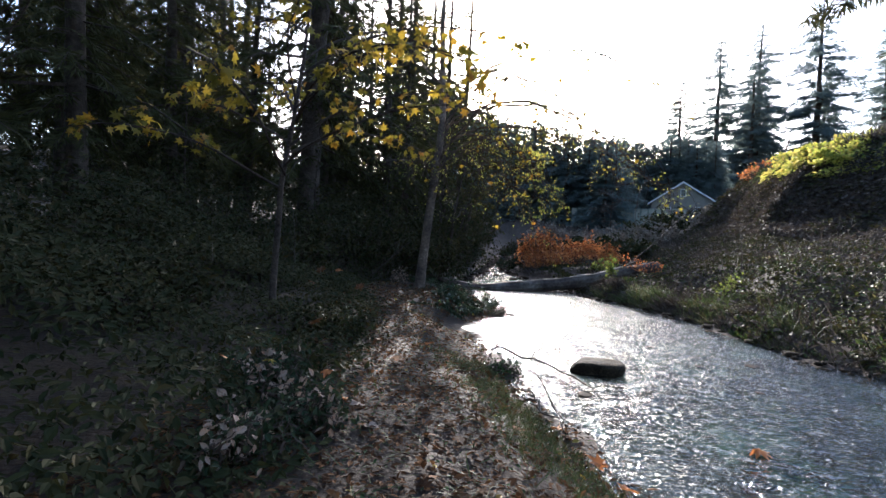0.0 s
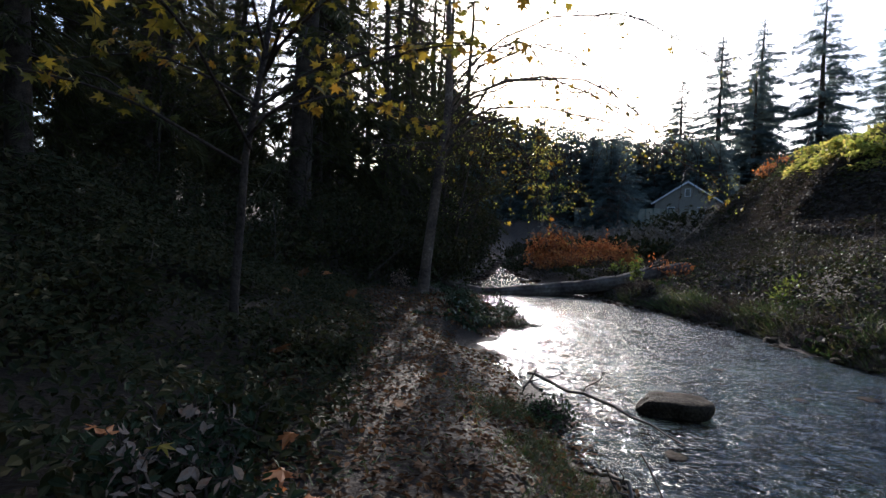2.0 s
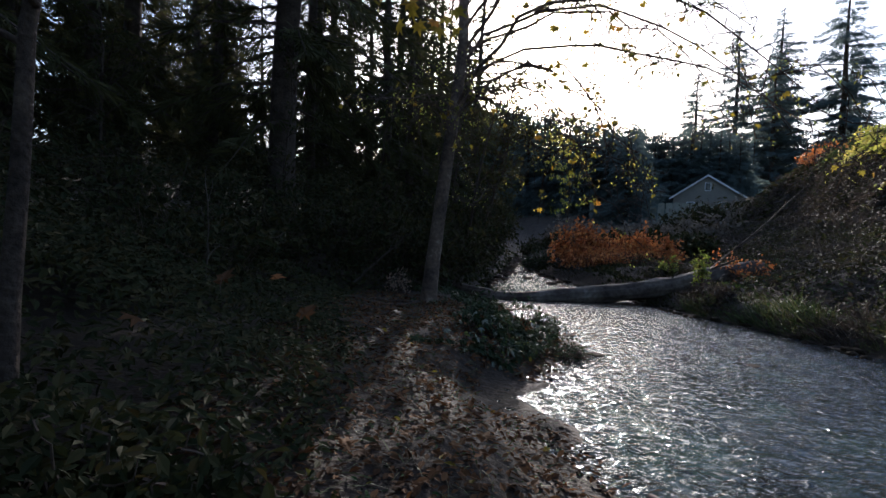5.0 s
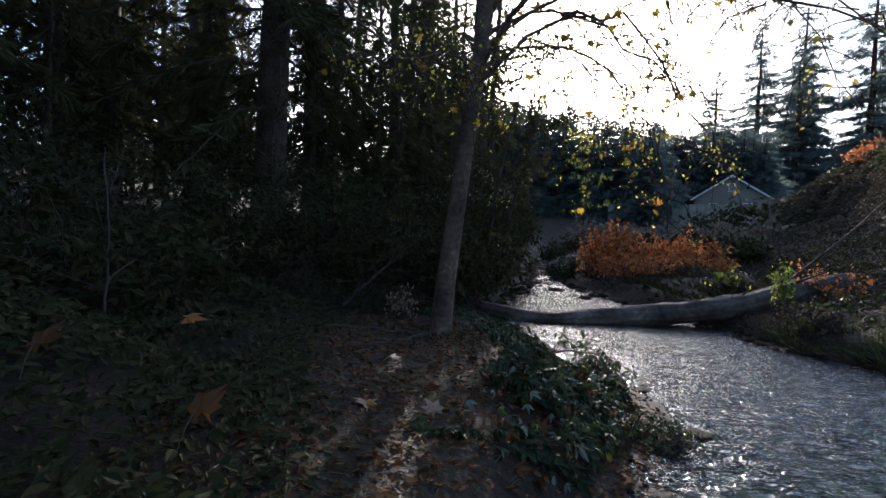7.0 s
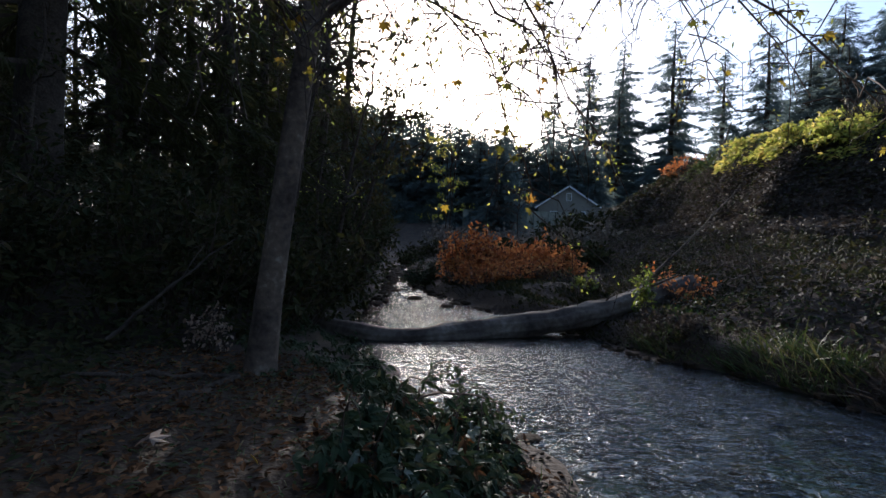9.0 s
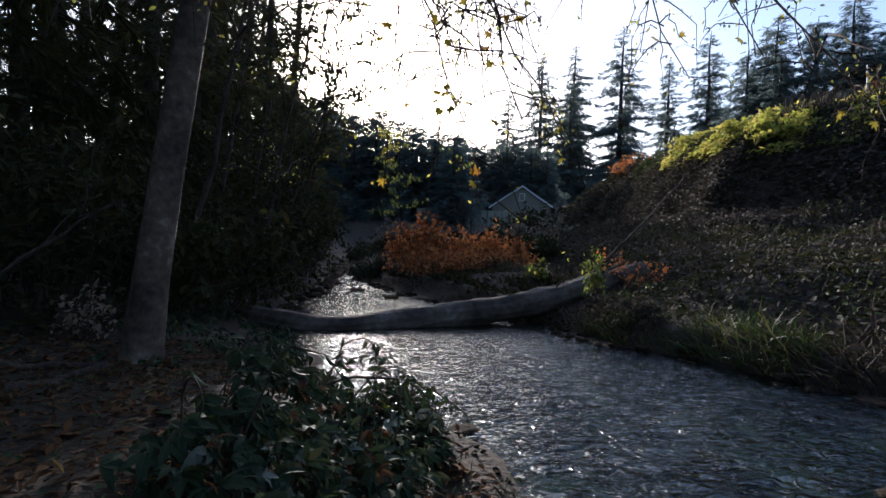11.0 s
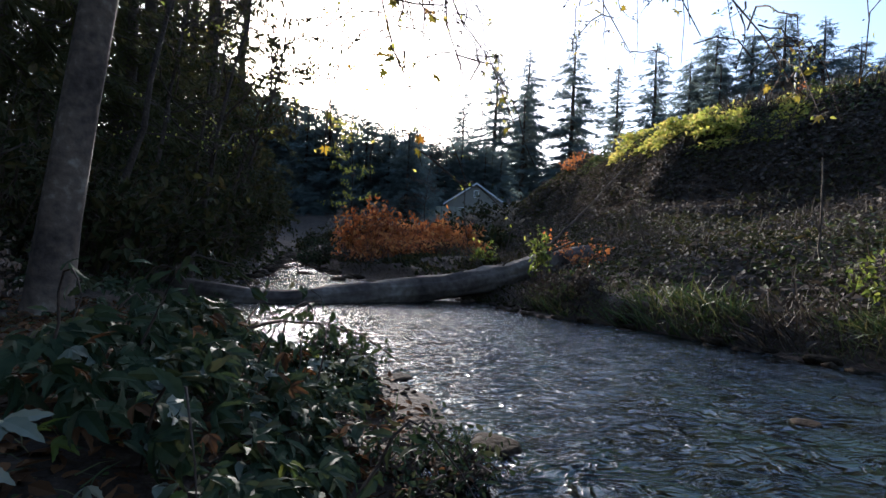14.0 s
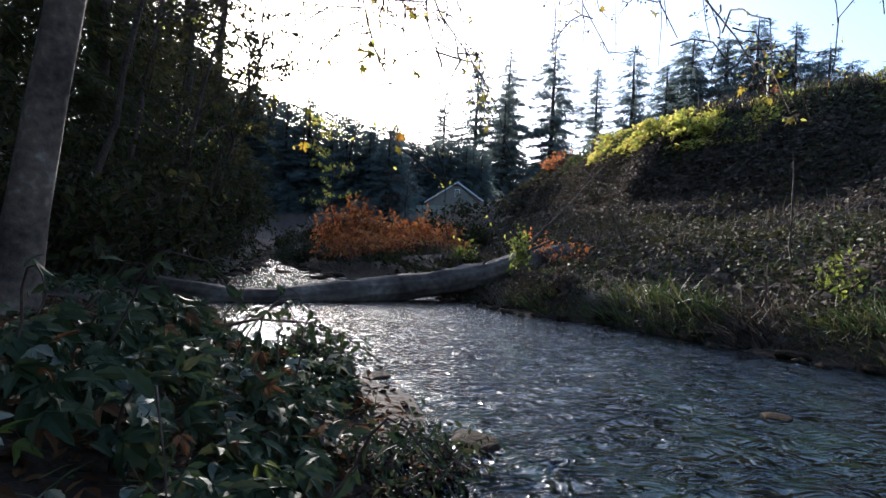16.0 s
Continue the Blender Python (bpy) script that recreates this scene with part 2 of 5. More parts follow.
def maple_template():
    radius = (0.05, 0.42, 0.30, 0.72, 0.40, 0.80, 0.46, 1.0, 0.46, 0.80, 0.40, 0.72, 0.30, 0.42, 0.05)
    angle = (-180, -142, -115, -88, -66, -46, -22, 0, 22, 46, 66, 88, 115, 142, 180)
    v = [(0, 0.12, 0.03)]
    for r, a in zip(radius, angle):
        v.append((0.62 * r * math.sin(radians(a)), 0.12 + 0.68 * r * math.cos(radians(a)), -0.10 * r * r + 0.04 * math.sin(a)))
    f = [(0, i + 1, i) for i in range(1, len(v) - 1)]
    return np.array(v), np.array(f)


MAPLE = maple_template()
RNG = np.random.default_rng(7)


def unit(v):
    return v / np.maximum(np.linalg.norm(v, axis=-1, keepdims=True), 1e-9)


def scatter(template, pos, axis, up, size):
    """Copies of a small leaf shape: base at pos, pointing along axis, its face towards up. Returns vertices and faces."""
    tv, tf = template
    pos, axis, up = np.asarray(pos, float), unit(np.asarray(axis, float)), np.asarray(up, float)
    side = unit(np.cross(axis, up))
    nrm = np.cross(side, axis)
    size = np.broadcast_to(np.asarray(size, float), (len(pos),))[:, None, None]
    loc = tv[None] * size
    v = pos[:, None] + loc[..., 0:1] * side[:, None] + loc[..., 1:2] * axis[:, None] + loc[..., 2:3] * nrm[:, None]
    f = tf[None] + (np.arange(len(pos)) * len(tv))[:, None, None]
    return v.reshape(-1, 3), f.reshape(-1, 3)


def merged(sets):
    vs, fs, o = [], [], 0
    for v, f in sets:
        vs.append(np.asarray(v))
        fs.append(np.asarray(f) + o)
        o += len(v)
    return np.concatenate(vs), np.concatenate(fs)


def tubes(lines, sides=6):
    """Tapered round limbs: each line is (points, radii)."""
    vs, fs, o = [], [], 0
    ang = np.linspace(0, 2 * np.pi, sides, endpoint=False)
    for pts, rad in lines:
        pts, rad = np.asarray(pts, float), np.asarray(rad, float)
        tan = unit(np.gradient(pts, axis=0))
        ref = np.where(np.abs(tan[:, 2:3]) > 0.9, np.array([[1.0, 0, 0]]), np.array([[0, 0, 1.0]]))
        a = unit(np.cross(tan, ref))
        b = np.cross(tan, a)
        ring = pts[:, None] + rad[:, None, None] * (np.cos(ang)[None, :, None] * a[:, None] + np.sin(ang)[None, :, None] * b[:, None])
        vs.append(ring.reshape(-1, 3))
        k = len(pts)
        i, j = np.meshgrid(np.arange(k - 1), np.arange(sides), indexing="ij")
        q = np.stack([i * sides + j, i * sides + (j + 1) % sides, (i + 1) * sides + (j + 1) % sides, (i + 1) * sides + j], -1).reshape(-1, 4)
        fs.append(q + o)
        o += k * sides
    return np.concatenate(vs), np.concatenate(fs)


def rough_line(a, b, n, wobble, sag=0.0):
    """A wandering line from a to b."""
    a, b = np.asarray(a, float), np.asarray(b, float)
    t = np.linspace(0, 1, n)[:, None]
    p = a + (b - a) * t
    w = np.cumsum(RNG.normal(0, wobble, (n, 3)), axis=0)
    w -= t * w[-1]
    p = p + w
    p[:, 2] += sag * np.sin(np.pi * t[:, 0])
    return p


def lump(a, b, seed, n=3):
    """Smooth noise on arrays, about -1 to 1."""
    r = np.random.default_rng(seed)
    out = np.zeros(np.broadcast(a, b).shape)
    for k in range(n):
        for _ in range(3):
            th, ph = r.uniform(0, 6.28, 2)
            w = 1.7 ** k
            out += np.sin(w * (a * np.cos(th) + b * np.sin(th)) + ph) / (1.5 ** k * 3)
    return out


def smooth(e0, e1, x):
    t = np.clip((x - e0) / (e1 - e0), 0, 1)
    return t * t * (3 - 2 * t)


# ---- the lie of the land ----
LEFT_Y = (-30, -3, 0, 2, 3.8, 5, 5.9, 7, 8.4, 9.3, 10.4, 11.5, 12.3, 13.5, 15, 18, 22, 29, 34, 50, 60, 90)
LEFT_X = (5.5, 3.2, 2.5, 1.85, 1.2, 0.8, 0.45, 0.33, -0.3, 0.1, 0.42, 0.3, -0.4, -0.75, -1.1, -1.4, -1.0, -0.75, -0.3, 1.0, 0.9, -2.5)
RIGHT_Y = (-30, -3, 3, 6.8, 8, 9.6, 11, 12.2, 13.7, 14.5, 16, 18, 20, 22.5, 29, 34, 50, 60, 90)
RIGHT_X = (11, 8.6, 7.0, 5.9, 5.3, 4.95, 4.85, 4.4, 3.85, 3.35, 2.95, 2.3, 1.3, 0.5, -0.15, 0.25, 1.6, 1.5, -2)
TOE_Y, TOE_X = (-30, 13, 15, 17, 23, 30, 45, 90), (13, 5.3, 5.0, 5.4, 6.6, 8.0, 11, 22)
CREST_Y, CREST_X = (-30, 5, 14, 17, 19.8, 22, 24, 30, 35, 45, 90), (30, 25, 21.5, 19.8, 18.1, 16.6, 15.4, 16.6, 17.8, 20, 36)

# the far bank in section: weedy foot, steep dark face, rounded shoulder
FACE_U, FACE_Z = (0, 0.12, 0.3, 0.5, 0.58, 0.66, 0.74, 0.86, 1.0), (0, 0.10, 0.19, 0.30, 0.37, 0.57, 0.74, 0.90, 1.0)


def level(y):
    """Height of the water along the stream."""
    return np.interp(y, (-30, 17.3, 19, 26, 31, 36, 50, 90), (0, 0, 0.07, 0.14, 0.36, 0.42, 0.55, 1.2))


def land(x, y):
    x, y = np.asarray(x, float), np.asarray(y, float)
    wob = 0.08 * lump(x * 1.6, y * 1.6, 3)
    xl, xr = np.interp(y, LEFT_Y, LEFT_X) + wob, np.interp(y, RIGHT_Y, RIGHT_X) - wob
    w = level(y)
    dl, dr = xl - x, x - xr
    z = -0.34 * smooth(0, 1.3, np.minimum(-dl, -dr)) - 0.05 * lump(x * 2.5, y * 2.5, 5)
    left = 0.27 * smooth(0, 1.1, dl) + 0.10 * smooth(1.5, 4, dl) + 1.2 * smooth(4, 12, dl) + 0.06 * lump(x, y, 8) * smooth(0.2, 2, dl)
    left = left + 0.02 * lump(x * 5, y * 5, 18) * smooth(0.1, 0.5, dl) + 9 * smooth(12, 70, dl)
    toe, crest = np.interp(y, TOE_Y, TOE_X), np.interp(y, CREST_Y, CREST_X)
    toe = np.maximum(toe, xr + 0.5)
    top = 6.5 + 0.3 * lump(x * 0.6, y * 0.6, 11)
    right = 0.28 * smooth(0, 0.5, dr) + 0.22 * smooth(0.4, 2.5, dr)
    u = np.clip((x - toe) / np.maximum(crest - toe, 0.5), 0, 1)
    right = right + (top - 0.4) * np.interp(u + 0.02 * lump(x * 0.9, y * 0.9, 14), FACE_U, FACE_Z) + 0.8 * smooth(2, 60, x - crest) + 0.12 * lump(x * 1.3, y * 1.3, 12) * smooth(0, 1, dr)
    rise = 9 * smooth(52, 120, y) * (1 - smooth(8, 22, x))
    return rise + w * np.where((dl > 6) | (dr > 12), 0.6, 1) + np.where(dl > 0, left, np.where(dr > 0, right, z))


def axis_points(fine0, fine1, step, far0, far1):
    pts = list(np.arange(fine0, fine1, step))
    s, x = step, fine1
    while x < far1:
        pts.append(x)
        s *= 1.12
        x += s
    s, x = step, fine0 - step
    while x > far0:
        pts.insert(0, x)
        s *= 1.12
        x -= s
    return np.array([far0] + pts + [far1])


def sheet(xs, ys, z):
    X, Y = np.meshgrid(xs, ys, indexing="ij")
    v = np.stack([X, Y, z(X, Y)], -1).reshape(-1, 3)
    i, j = np.meshgrid(np.arange(len(xs) - 1), np.arange(len(ys) - 1), indexing="ij")
    k = len(ys)
    f = np.stack([i * k + j, (i + 1) * k + j, (i + 1) * k + j + 1, i * k + j + 1], -1).reshape(-1, 4)
    return v, f


xs, ys = axis_points(-4, 6.5, 0.09, -1500, 1500), axis_points(0, 20, 0.1, -1500, 1500)
xs = np.concatenate([xs[xs < 6.5], np.arange(6.5, 24, 0.2), xs[xs > 24]])
ys = np.concatenate([ys[ys < 20], np.arange(20, 42, 0.22), ys[ys > 42]])
v, f = sheet(xs, ys, land)
tagged(mesh_ob("ground", v, f, M_GROUND, smooth=True), "brown forest soil and stream bed under fallen leaves", "ground", kind="structure")


def ripples(x, y):
    up = smooth(18, 24, y)
    calm = 1 - 0.5 * smooth(11, 14, y) * (1 - smooth(17, 19, y))
    a = 0.004 * lump(x * 4.5, y * 8, 21) + 0.0045 * lump(x * 10, y * 15, 22) + 0.0025 * lump(x * 19, y * 27, 23)
    # sharp little crests where the current breaks
    rough = 0.3 + 0.9 * np.clip(lump(x * 1.3, y * 0.9, 27) + 0.35, 0, 1.3)
    crest = 0.005 * (0.35 - np.abs(lump(x * 5, y * 7, 24))) + 0.006 * (0.35 - np.abs(lump(x * 11, y * 14, 25)))
    return level(y) + (a + crest * rough) * calm * (1 + 3.5 * up)


def water_sheet():
    ys = np.concatenate([np.arange(-25, 1, 0.5), np.arange(1, 19, 0.026), np.arange(19, 34, 0.06), np.arange(34, 80, 0.6)])
    n = 190
    P = np.array([np.stack([np.linspace(np.interp(y, LEFT_Y, LEFT_X) - 0.5, np.interp(y, RIGHT_Y, RIGHT_X) + 0.5, n), np.full(n, y)], -1) for y in ys])
    v = np.concatenate([P, ripples(P[..., 0], P[..., 1])[..., None]], -1).reshape(-1, 3)
    i, j = np.meshgrid(np.arange(len(ys) - 1), np.arange(n - 1), indexing="ij")
    f = np.stack([i * n + j, i * n + j + 1, (i + 1) * n + j + 1, (i + 1) * n + j], -1).reshape(-1, 4)
    return v, f


v, f = water_sheet()
water = tagged(mesh_ob("water", v, f, M_WATER, smooth=True), "clear shallow stream with ripples and small rapids", "water", kind="structure")
water.visible_shadow = False


# ---- trees ----
def fir_meshes(name, height, spread, bare, whorls, per, needle, bark, seed, droop=0.35, spray=0.8, trunk=0.0, fill=4.5, taper=0.75):
    """Trunk, limbs and needle sprays of a conifer that stands at the origin."""
    global RNG
    RNG = np.random.default_rng(seed)
    r0 = trunk or height * 0.012
    hs = np.linspace(0, height, 12)
    line = np.stack([RNG.normal(0, 0.03, 12), RNG.normal(0, 0.03, 12), hs], -1)
    rad = r0 * (1 - hs / height) ** 0.8 + 0.02
    rad[0] *= 1.35
    line[0, 2] = -0.5
    tv, tf = tubes([(line, rad)], 9)
    limbs, pos, axis, up, size = [], [], [], [], []
    for w in range(whorls):
        s = (w + RNG.uniform(0, 1)) / whorls
        z = height * (bare + (0.985 - bare) * s)
        reach = spread * (1 - s) ** taper * RNG.uniform(0.65, 1.1) + 0.25
        for k in range(per):
            if RNG.uniform() < 0.12:
                continue
            a = RNG.uniform(0, 2 * np.pi)
            L = reach * RNG.uniform(0.35, 1.25)
            out = np.array([np.cos(a), np.sin(a), 0])
            t = np.linspace(0, 1, 5)[:, None]
            drop = L * droop * (1.2 - 0.8 * s)
            p = np.array([0, 0, z + RNG.uniform(-1, 1) * height / whorls]) + out * L * t + np.array([0, 0, 1]) * (0.18 * L * t - drop * t ** 1.6)
            limbs.append((p, np.linspace(0.012 * L + 0.012, 0.006, 5)))
            m = max(3, int(L / spray * fill))
            tt = RNG.uniform(0.12, 1, m)
            base = np.stack([np.interp(tt, t[:, 0], p[:, c]) for c in range(3)], -1)
            side = np.array([-np.sin(a), np.cos(a), 0])
            sgn = RNG.choice([-1, 1], m)[:, None] * RNG.uniform(0.2, 1.1, m)[:, None]
            pos.append(base)
            axis.append(out * 0.8 + side * sgn + np.array([0, 0, -1]) * RNG.uniform(0.0, 1.3, m)[:, None])
            up.append(np.array([0, 0, 1]) + RNG.normal(0, 0.6, (m, 3)))
            size.append(spray * RNG.uniform(0.6, 1.25, m) * (0.5 + 0.5 * (1 - s)))
    nv, nf = scatter(SPRAY, np.concatenate(pos), np.concatenate(axis), np.concatenate(up), np.concatenate(size))
    lv, lf = tubes([(p[::2], q[::2]) for p, q in limbs], 3)
    out = []
    for nm, vv, ff, mt in (("trunk", tv, tf, bark), ("branchwork", lv, lf, bark), ("crown", nv, nf, needle)):
        me = fast_mesh(nm, vv, ff, nm == "trunk")
        me.materials.append(mt)
        out.append((nm, me))
    return out


def plant(name, meshes, m, label, category, group):
    ob = tagged(new(name), label, category, group)
    ob.empty_display_size = 0.3
    ob.matrix_world = m
    for nm, me in meshes:
        c = new(nm, me)
        c.parent = ob
        if nm != "trunk":
            tagged(c, kind="stuff")
    return ob


def on_land(x, y, sink=0.05):
    return float(land(x, y)) - sink


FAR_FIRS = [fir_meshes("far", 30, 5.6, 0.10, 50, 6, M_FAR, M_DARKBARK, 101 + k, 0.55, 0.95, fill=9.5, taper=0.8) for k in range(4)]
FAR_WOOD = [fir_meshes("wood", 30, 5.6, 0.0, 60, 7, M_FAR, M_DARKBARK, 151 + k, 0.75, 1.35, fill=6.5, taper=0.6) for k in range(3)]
# tall firs on the plateau behind the bank: place and height of the top
for k, (x, y, top) in enumerate((
        (35.8, 122.9, 40), (41.3, 115.7, 47), (49.1, 115.7, 50), (55.3, 105.7, 50.5), (67.7, 107.4, 46), (69.1, 96.5, 47.5),
        (58.8, 69.7, 37), (64.3, 68.4, 37), (60.8, 60.3, 35.5), (63.5, 57.0, 34), (67.3, 55.1, 31), (71.1, 54.8, 29.5),
        (75, 50, 27), (56, 66, 30), (66, 60, 32), (79, 56, 28), (57, 73, 33), (62, 66.5, 35), (66, 63.5, 33), (70, 58.5, 31), (74, 56, 29), (83, 60, 27), (69, 66, 34), (77, 60, 30), (61, 74, 36), (45, 108, 38), (60, 112, 38), (52, 121, 42), (76, 104, 40), (63, 63, 30), (73, 62, 30))):
    if y > 90:
        x, y, top = 1.4 * x, 8.4 + 1.4 * (y - 8.4), 1.0 + 1.4 * (top - 1.0)
    g = on_land(x, y)
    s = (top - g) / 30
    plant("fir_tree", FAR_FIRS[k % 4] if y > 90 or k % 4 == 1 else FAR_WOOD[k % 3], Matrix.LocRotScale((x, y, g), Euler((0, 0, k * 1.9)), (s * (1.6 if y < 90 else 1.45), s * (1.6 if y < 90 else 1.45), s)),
          "tall dark fir on the plateau behind the bank, needles blued for haze", "tree", "firs on the plateau")
# the wood that closes the valley upstream, hazy through its needle colour
for k in range(54):
    x = -16 + 56 * ((k * 0.618) % 1)
    y = 64 + 45 * ((k * 0.377) % 1)
    az = math.degrees(math.atan2(x, y - 5))
    if az > 13 and y < 97:
        y += 40
    e = float(np.interp(az, (-20, -9, -6, 4, 13, 20), (19, 19, 16.4, 15.6, 13.4, 12.8))) - 1.2 * ((k * 0.71) % 1)
    g = on_land(x, y)
    s = (1.2 + math.hypot(x, y - 8) * math.tan(radians(e)) - g) / 30
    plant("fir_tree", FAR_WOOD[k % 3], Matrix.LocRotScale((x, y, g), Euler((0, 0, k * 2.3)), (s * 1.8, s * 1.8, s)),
          "dark conifer in the wood upstream, haze in its needle colour", "tree", "wood upstream")

WOOD = [fir_meshes("wood", 26, 3.8, 0.14, 44, 5, M_NEEDLE, M_DARKBARK, 201 + k, 0.6, 0.5, trunk=0.30, fill=5.0) for k in range(3)]
# the six listed with negative y are unseen, added to block sky light
spots = [(-7.6, 18.0, 1.35), (-14.5, 20, 1.1), (-12.0, 21, 0.7), (-16.3, 17, 0.9), (-9.4, 24, 0.9), (-6.2, -4.5, 1.0), (-3.4, -8.5, 1.1), (-9.0, -8.0, 1.0), (0.8, -12.5, 1.1), (5.6, -15.5, 1.0), (-8.2, -1.5, 0.9), (-5.6, 23, 0.75), (-6.0, 29, 0.9), (-8.2, 33, 1.0),
         (-11.0, 28, 1.0), (-13.0, 34, 1.1), (-6.9, 41, 1.0), (-10, 46, 1.1), (-15, 42, 1.2), (-4.1, 31, 0.8), (-4.0, 37.5, 0.9), (-5.2, 25.2, 0.65), (-9.6, 9.5, 0.8), (-11.5, 5, 0.9), (-13, 12.5, 0.95), (-10.4, 1.2, 0.8), (-15.5, 8, 1.0), (-17, 13, 1.0), (-12.4, 16.4, 0.8), (-19, 30, 1.0), (-8.8, 53, 1.1), (-13, 57, 1.2)]
r = np.random.default_rng(31)
while len(spots) < 92:
    x, y = (r.uniform(-42, -6), r.uniform(-12, 62)) if len(spots) < 60 else (r.uniform(-60, -18), r.uniform(-4, 66))
    if x > -8.5 and 3 < y < 22:
        continue
    if min((x - a) ** 2 + (y - b) ** 2 for a, b, _ in spots) > 4.2:
        spots.append((x, y, r.uniform(0.7, 1.2)))
for k, (x, y, s) in enumerate(spots):
    plant("conifer", WOOD[k % 3], Matrix.LocRotScale((x, y, on_land(x, y)), Euler((0.02 * math.sin(k * 3.1), 0.03 * math.cos(k * 1.7), k * 2.1)), (s, s, s * 0.95)),
          "dark shaded conifer with drooping boughs in the wood and its added sky screen", "tree", "conifers in the wood")
# unseen trees added behind the walker to close the place and block light
for k in range(7):
    x, y = -14 + 7 * k, -22 - 7 * ((k * 0.618) % 1)
    plant("conifer", WOOD[k % 3], Matrix.LocRotScale((x, y, on_land(x, y)), Euler((0, 0, k * 1.3)), (1.1, 1.1, 0.9)),
          "unseen dark conifer with drooping boughs, added behind the path to block light", "tree", "conifers behind the path")


def leafy_tree(name, loc, lines, leaf_sets, label, bark=M_BARK, sides=8, category="tree"):
    """A tree from its stem line, limb lines, twig lines and sets of leaves."""
    ob = thing(name, loc, label, category)
    stem, limbs, twigs = lines
    inv = np.array(loc)
    for nm, ls, sd, mt in (("trunk", stem, 12, bark), ("limb", limbs, sides, bark), ("twigwork", twigs, 4, M_TWIG)):
        if nm == "limb":
            for l in ls:
                v, f = tubes([(l[0] - inv, l[1])], sd)
                mesh_ob(nm, v, f, mt, ob, smooth=True)
        elif ls:
            v, f = tubes([(p - inv, q) for p, q in ls], sd)
            tagged(mesh_ob(nm, v, f, mt, ob, smooth=True), kind="stuff" if nm == "twigwork" else "")
    for nm, (v, f), mt in leaf_sets:
        tagged(mesh_ob(nm, v - inv, f, mt, ob), kind="stuff")
    return ob


def twig_spray(p, n, length, hang, radius=0.006):
    """Hanging twigs that leave a limb line p."""
    out = []
    for _ in range(n):
        i = RNG.uniform(0.25, 1) * (len(p) - 1)
        a = np.array([np.interp(i, np.arange(len(p)), p[:, c]) for c in range(3)])
        L = length * RNG.uniform(0.4, 1.1)
        t = np.linspace(0, 1, 7)[:, None]
        th = RNG.uniform(0, 2 * np.pi)
        out_way = np.array([np.cos(th), np.sin(th), 0]) * RNG.uniform(0.45, 1.1)
        fall = np.array([0, 0, 1.0]) * (RNG.uniform(0.0, 0.35) * t - 0.5 * hang * RNG.uniform(0.5, 1.2) * t ** 1.7)
        q = a + L * (out_way * (t - 0.4 * t * t) + fall) + np.cumsum(RNG.normal(0, 0.03 * L + 0.008, (7, 3)), 0)
        out.append((q, np.linspace(radius, radius * 0.4, 7)))
    return out


def leaves_on(lines, per, size, template=LEAF, hang=0.6, spread=0.04):
    pos, axis, up = [], [], []
    for q, _ in lines:
        k = RNG.poisson(per)
        if not k:
            continue
        i = RNG.uniform(1, len(q) - 1, k)
        pos.append(np.stack([np.interp(i, np.arange(len(q)), q[:, c]) for c in range(3)], -1) + RNG.normal(0, spread, (k, 3)))
        axis.append(RNG.normal(0, 1, (k, 3)) + np.array([0, 0, -hang]))
        up.append(RNG.normal(0, 0.7, (k, 3)) + np.array([0, -0.5, 0.8]))
    pos = np.concatenate(pos)
    return scatter(template, pos, np.concatenate(axis), np.concatenate(up), size * RNG.uniform(0.6, 1.2, len(pos)))


# the leaning tree by the path
RNG = np.random.default_rng(41)
stem = np.array([(-1.80, 12.5, 0.0), (-1.78, 12.5, 0.35), (-1.74, 12.5, 0.9), (-1.66, 12.5, 1.7), (-1.56, 12.52, 2.7), (-1.44, 12.55, 3.8), (-1.36, 12.6, 4.8), (-1.42, 12.7, 6.0), (-1.5, 12.7, 7.6), (-1.4, 12.8, 9.5)])
limbs = []
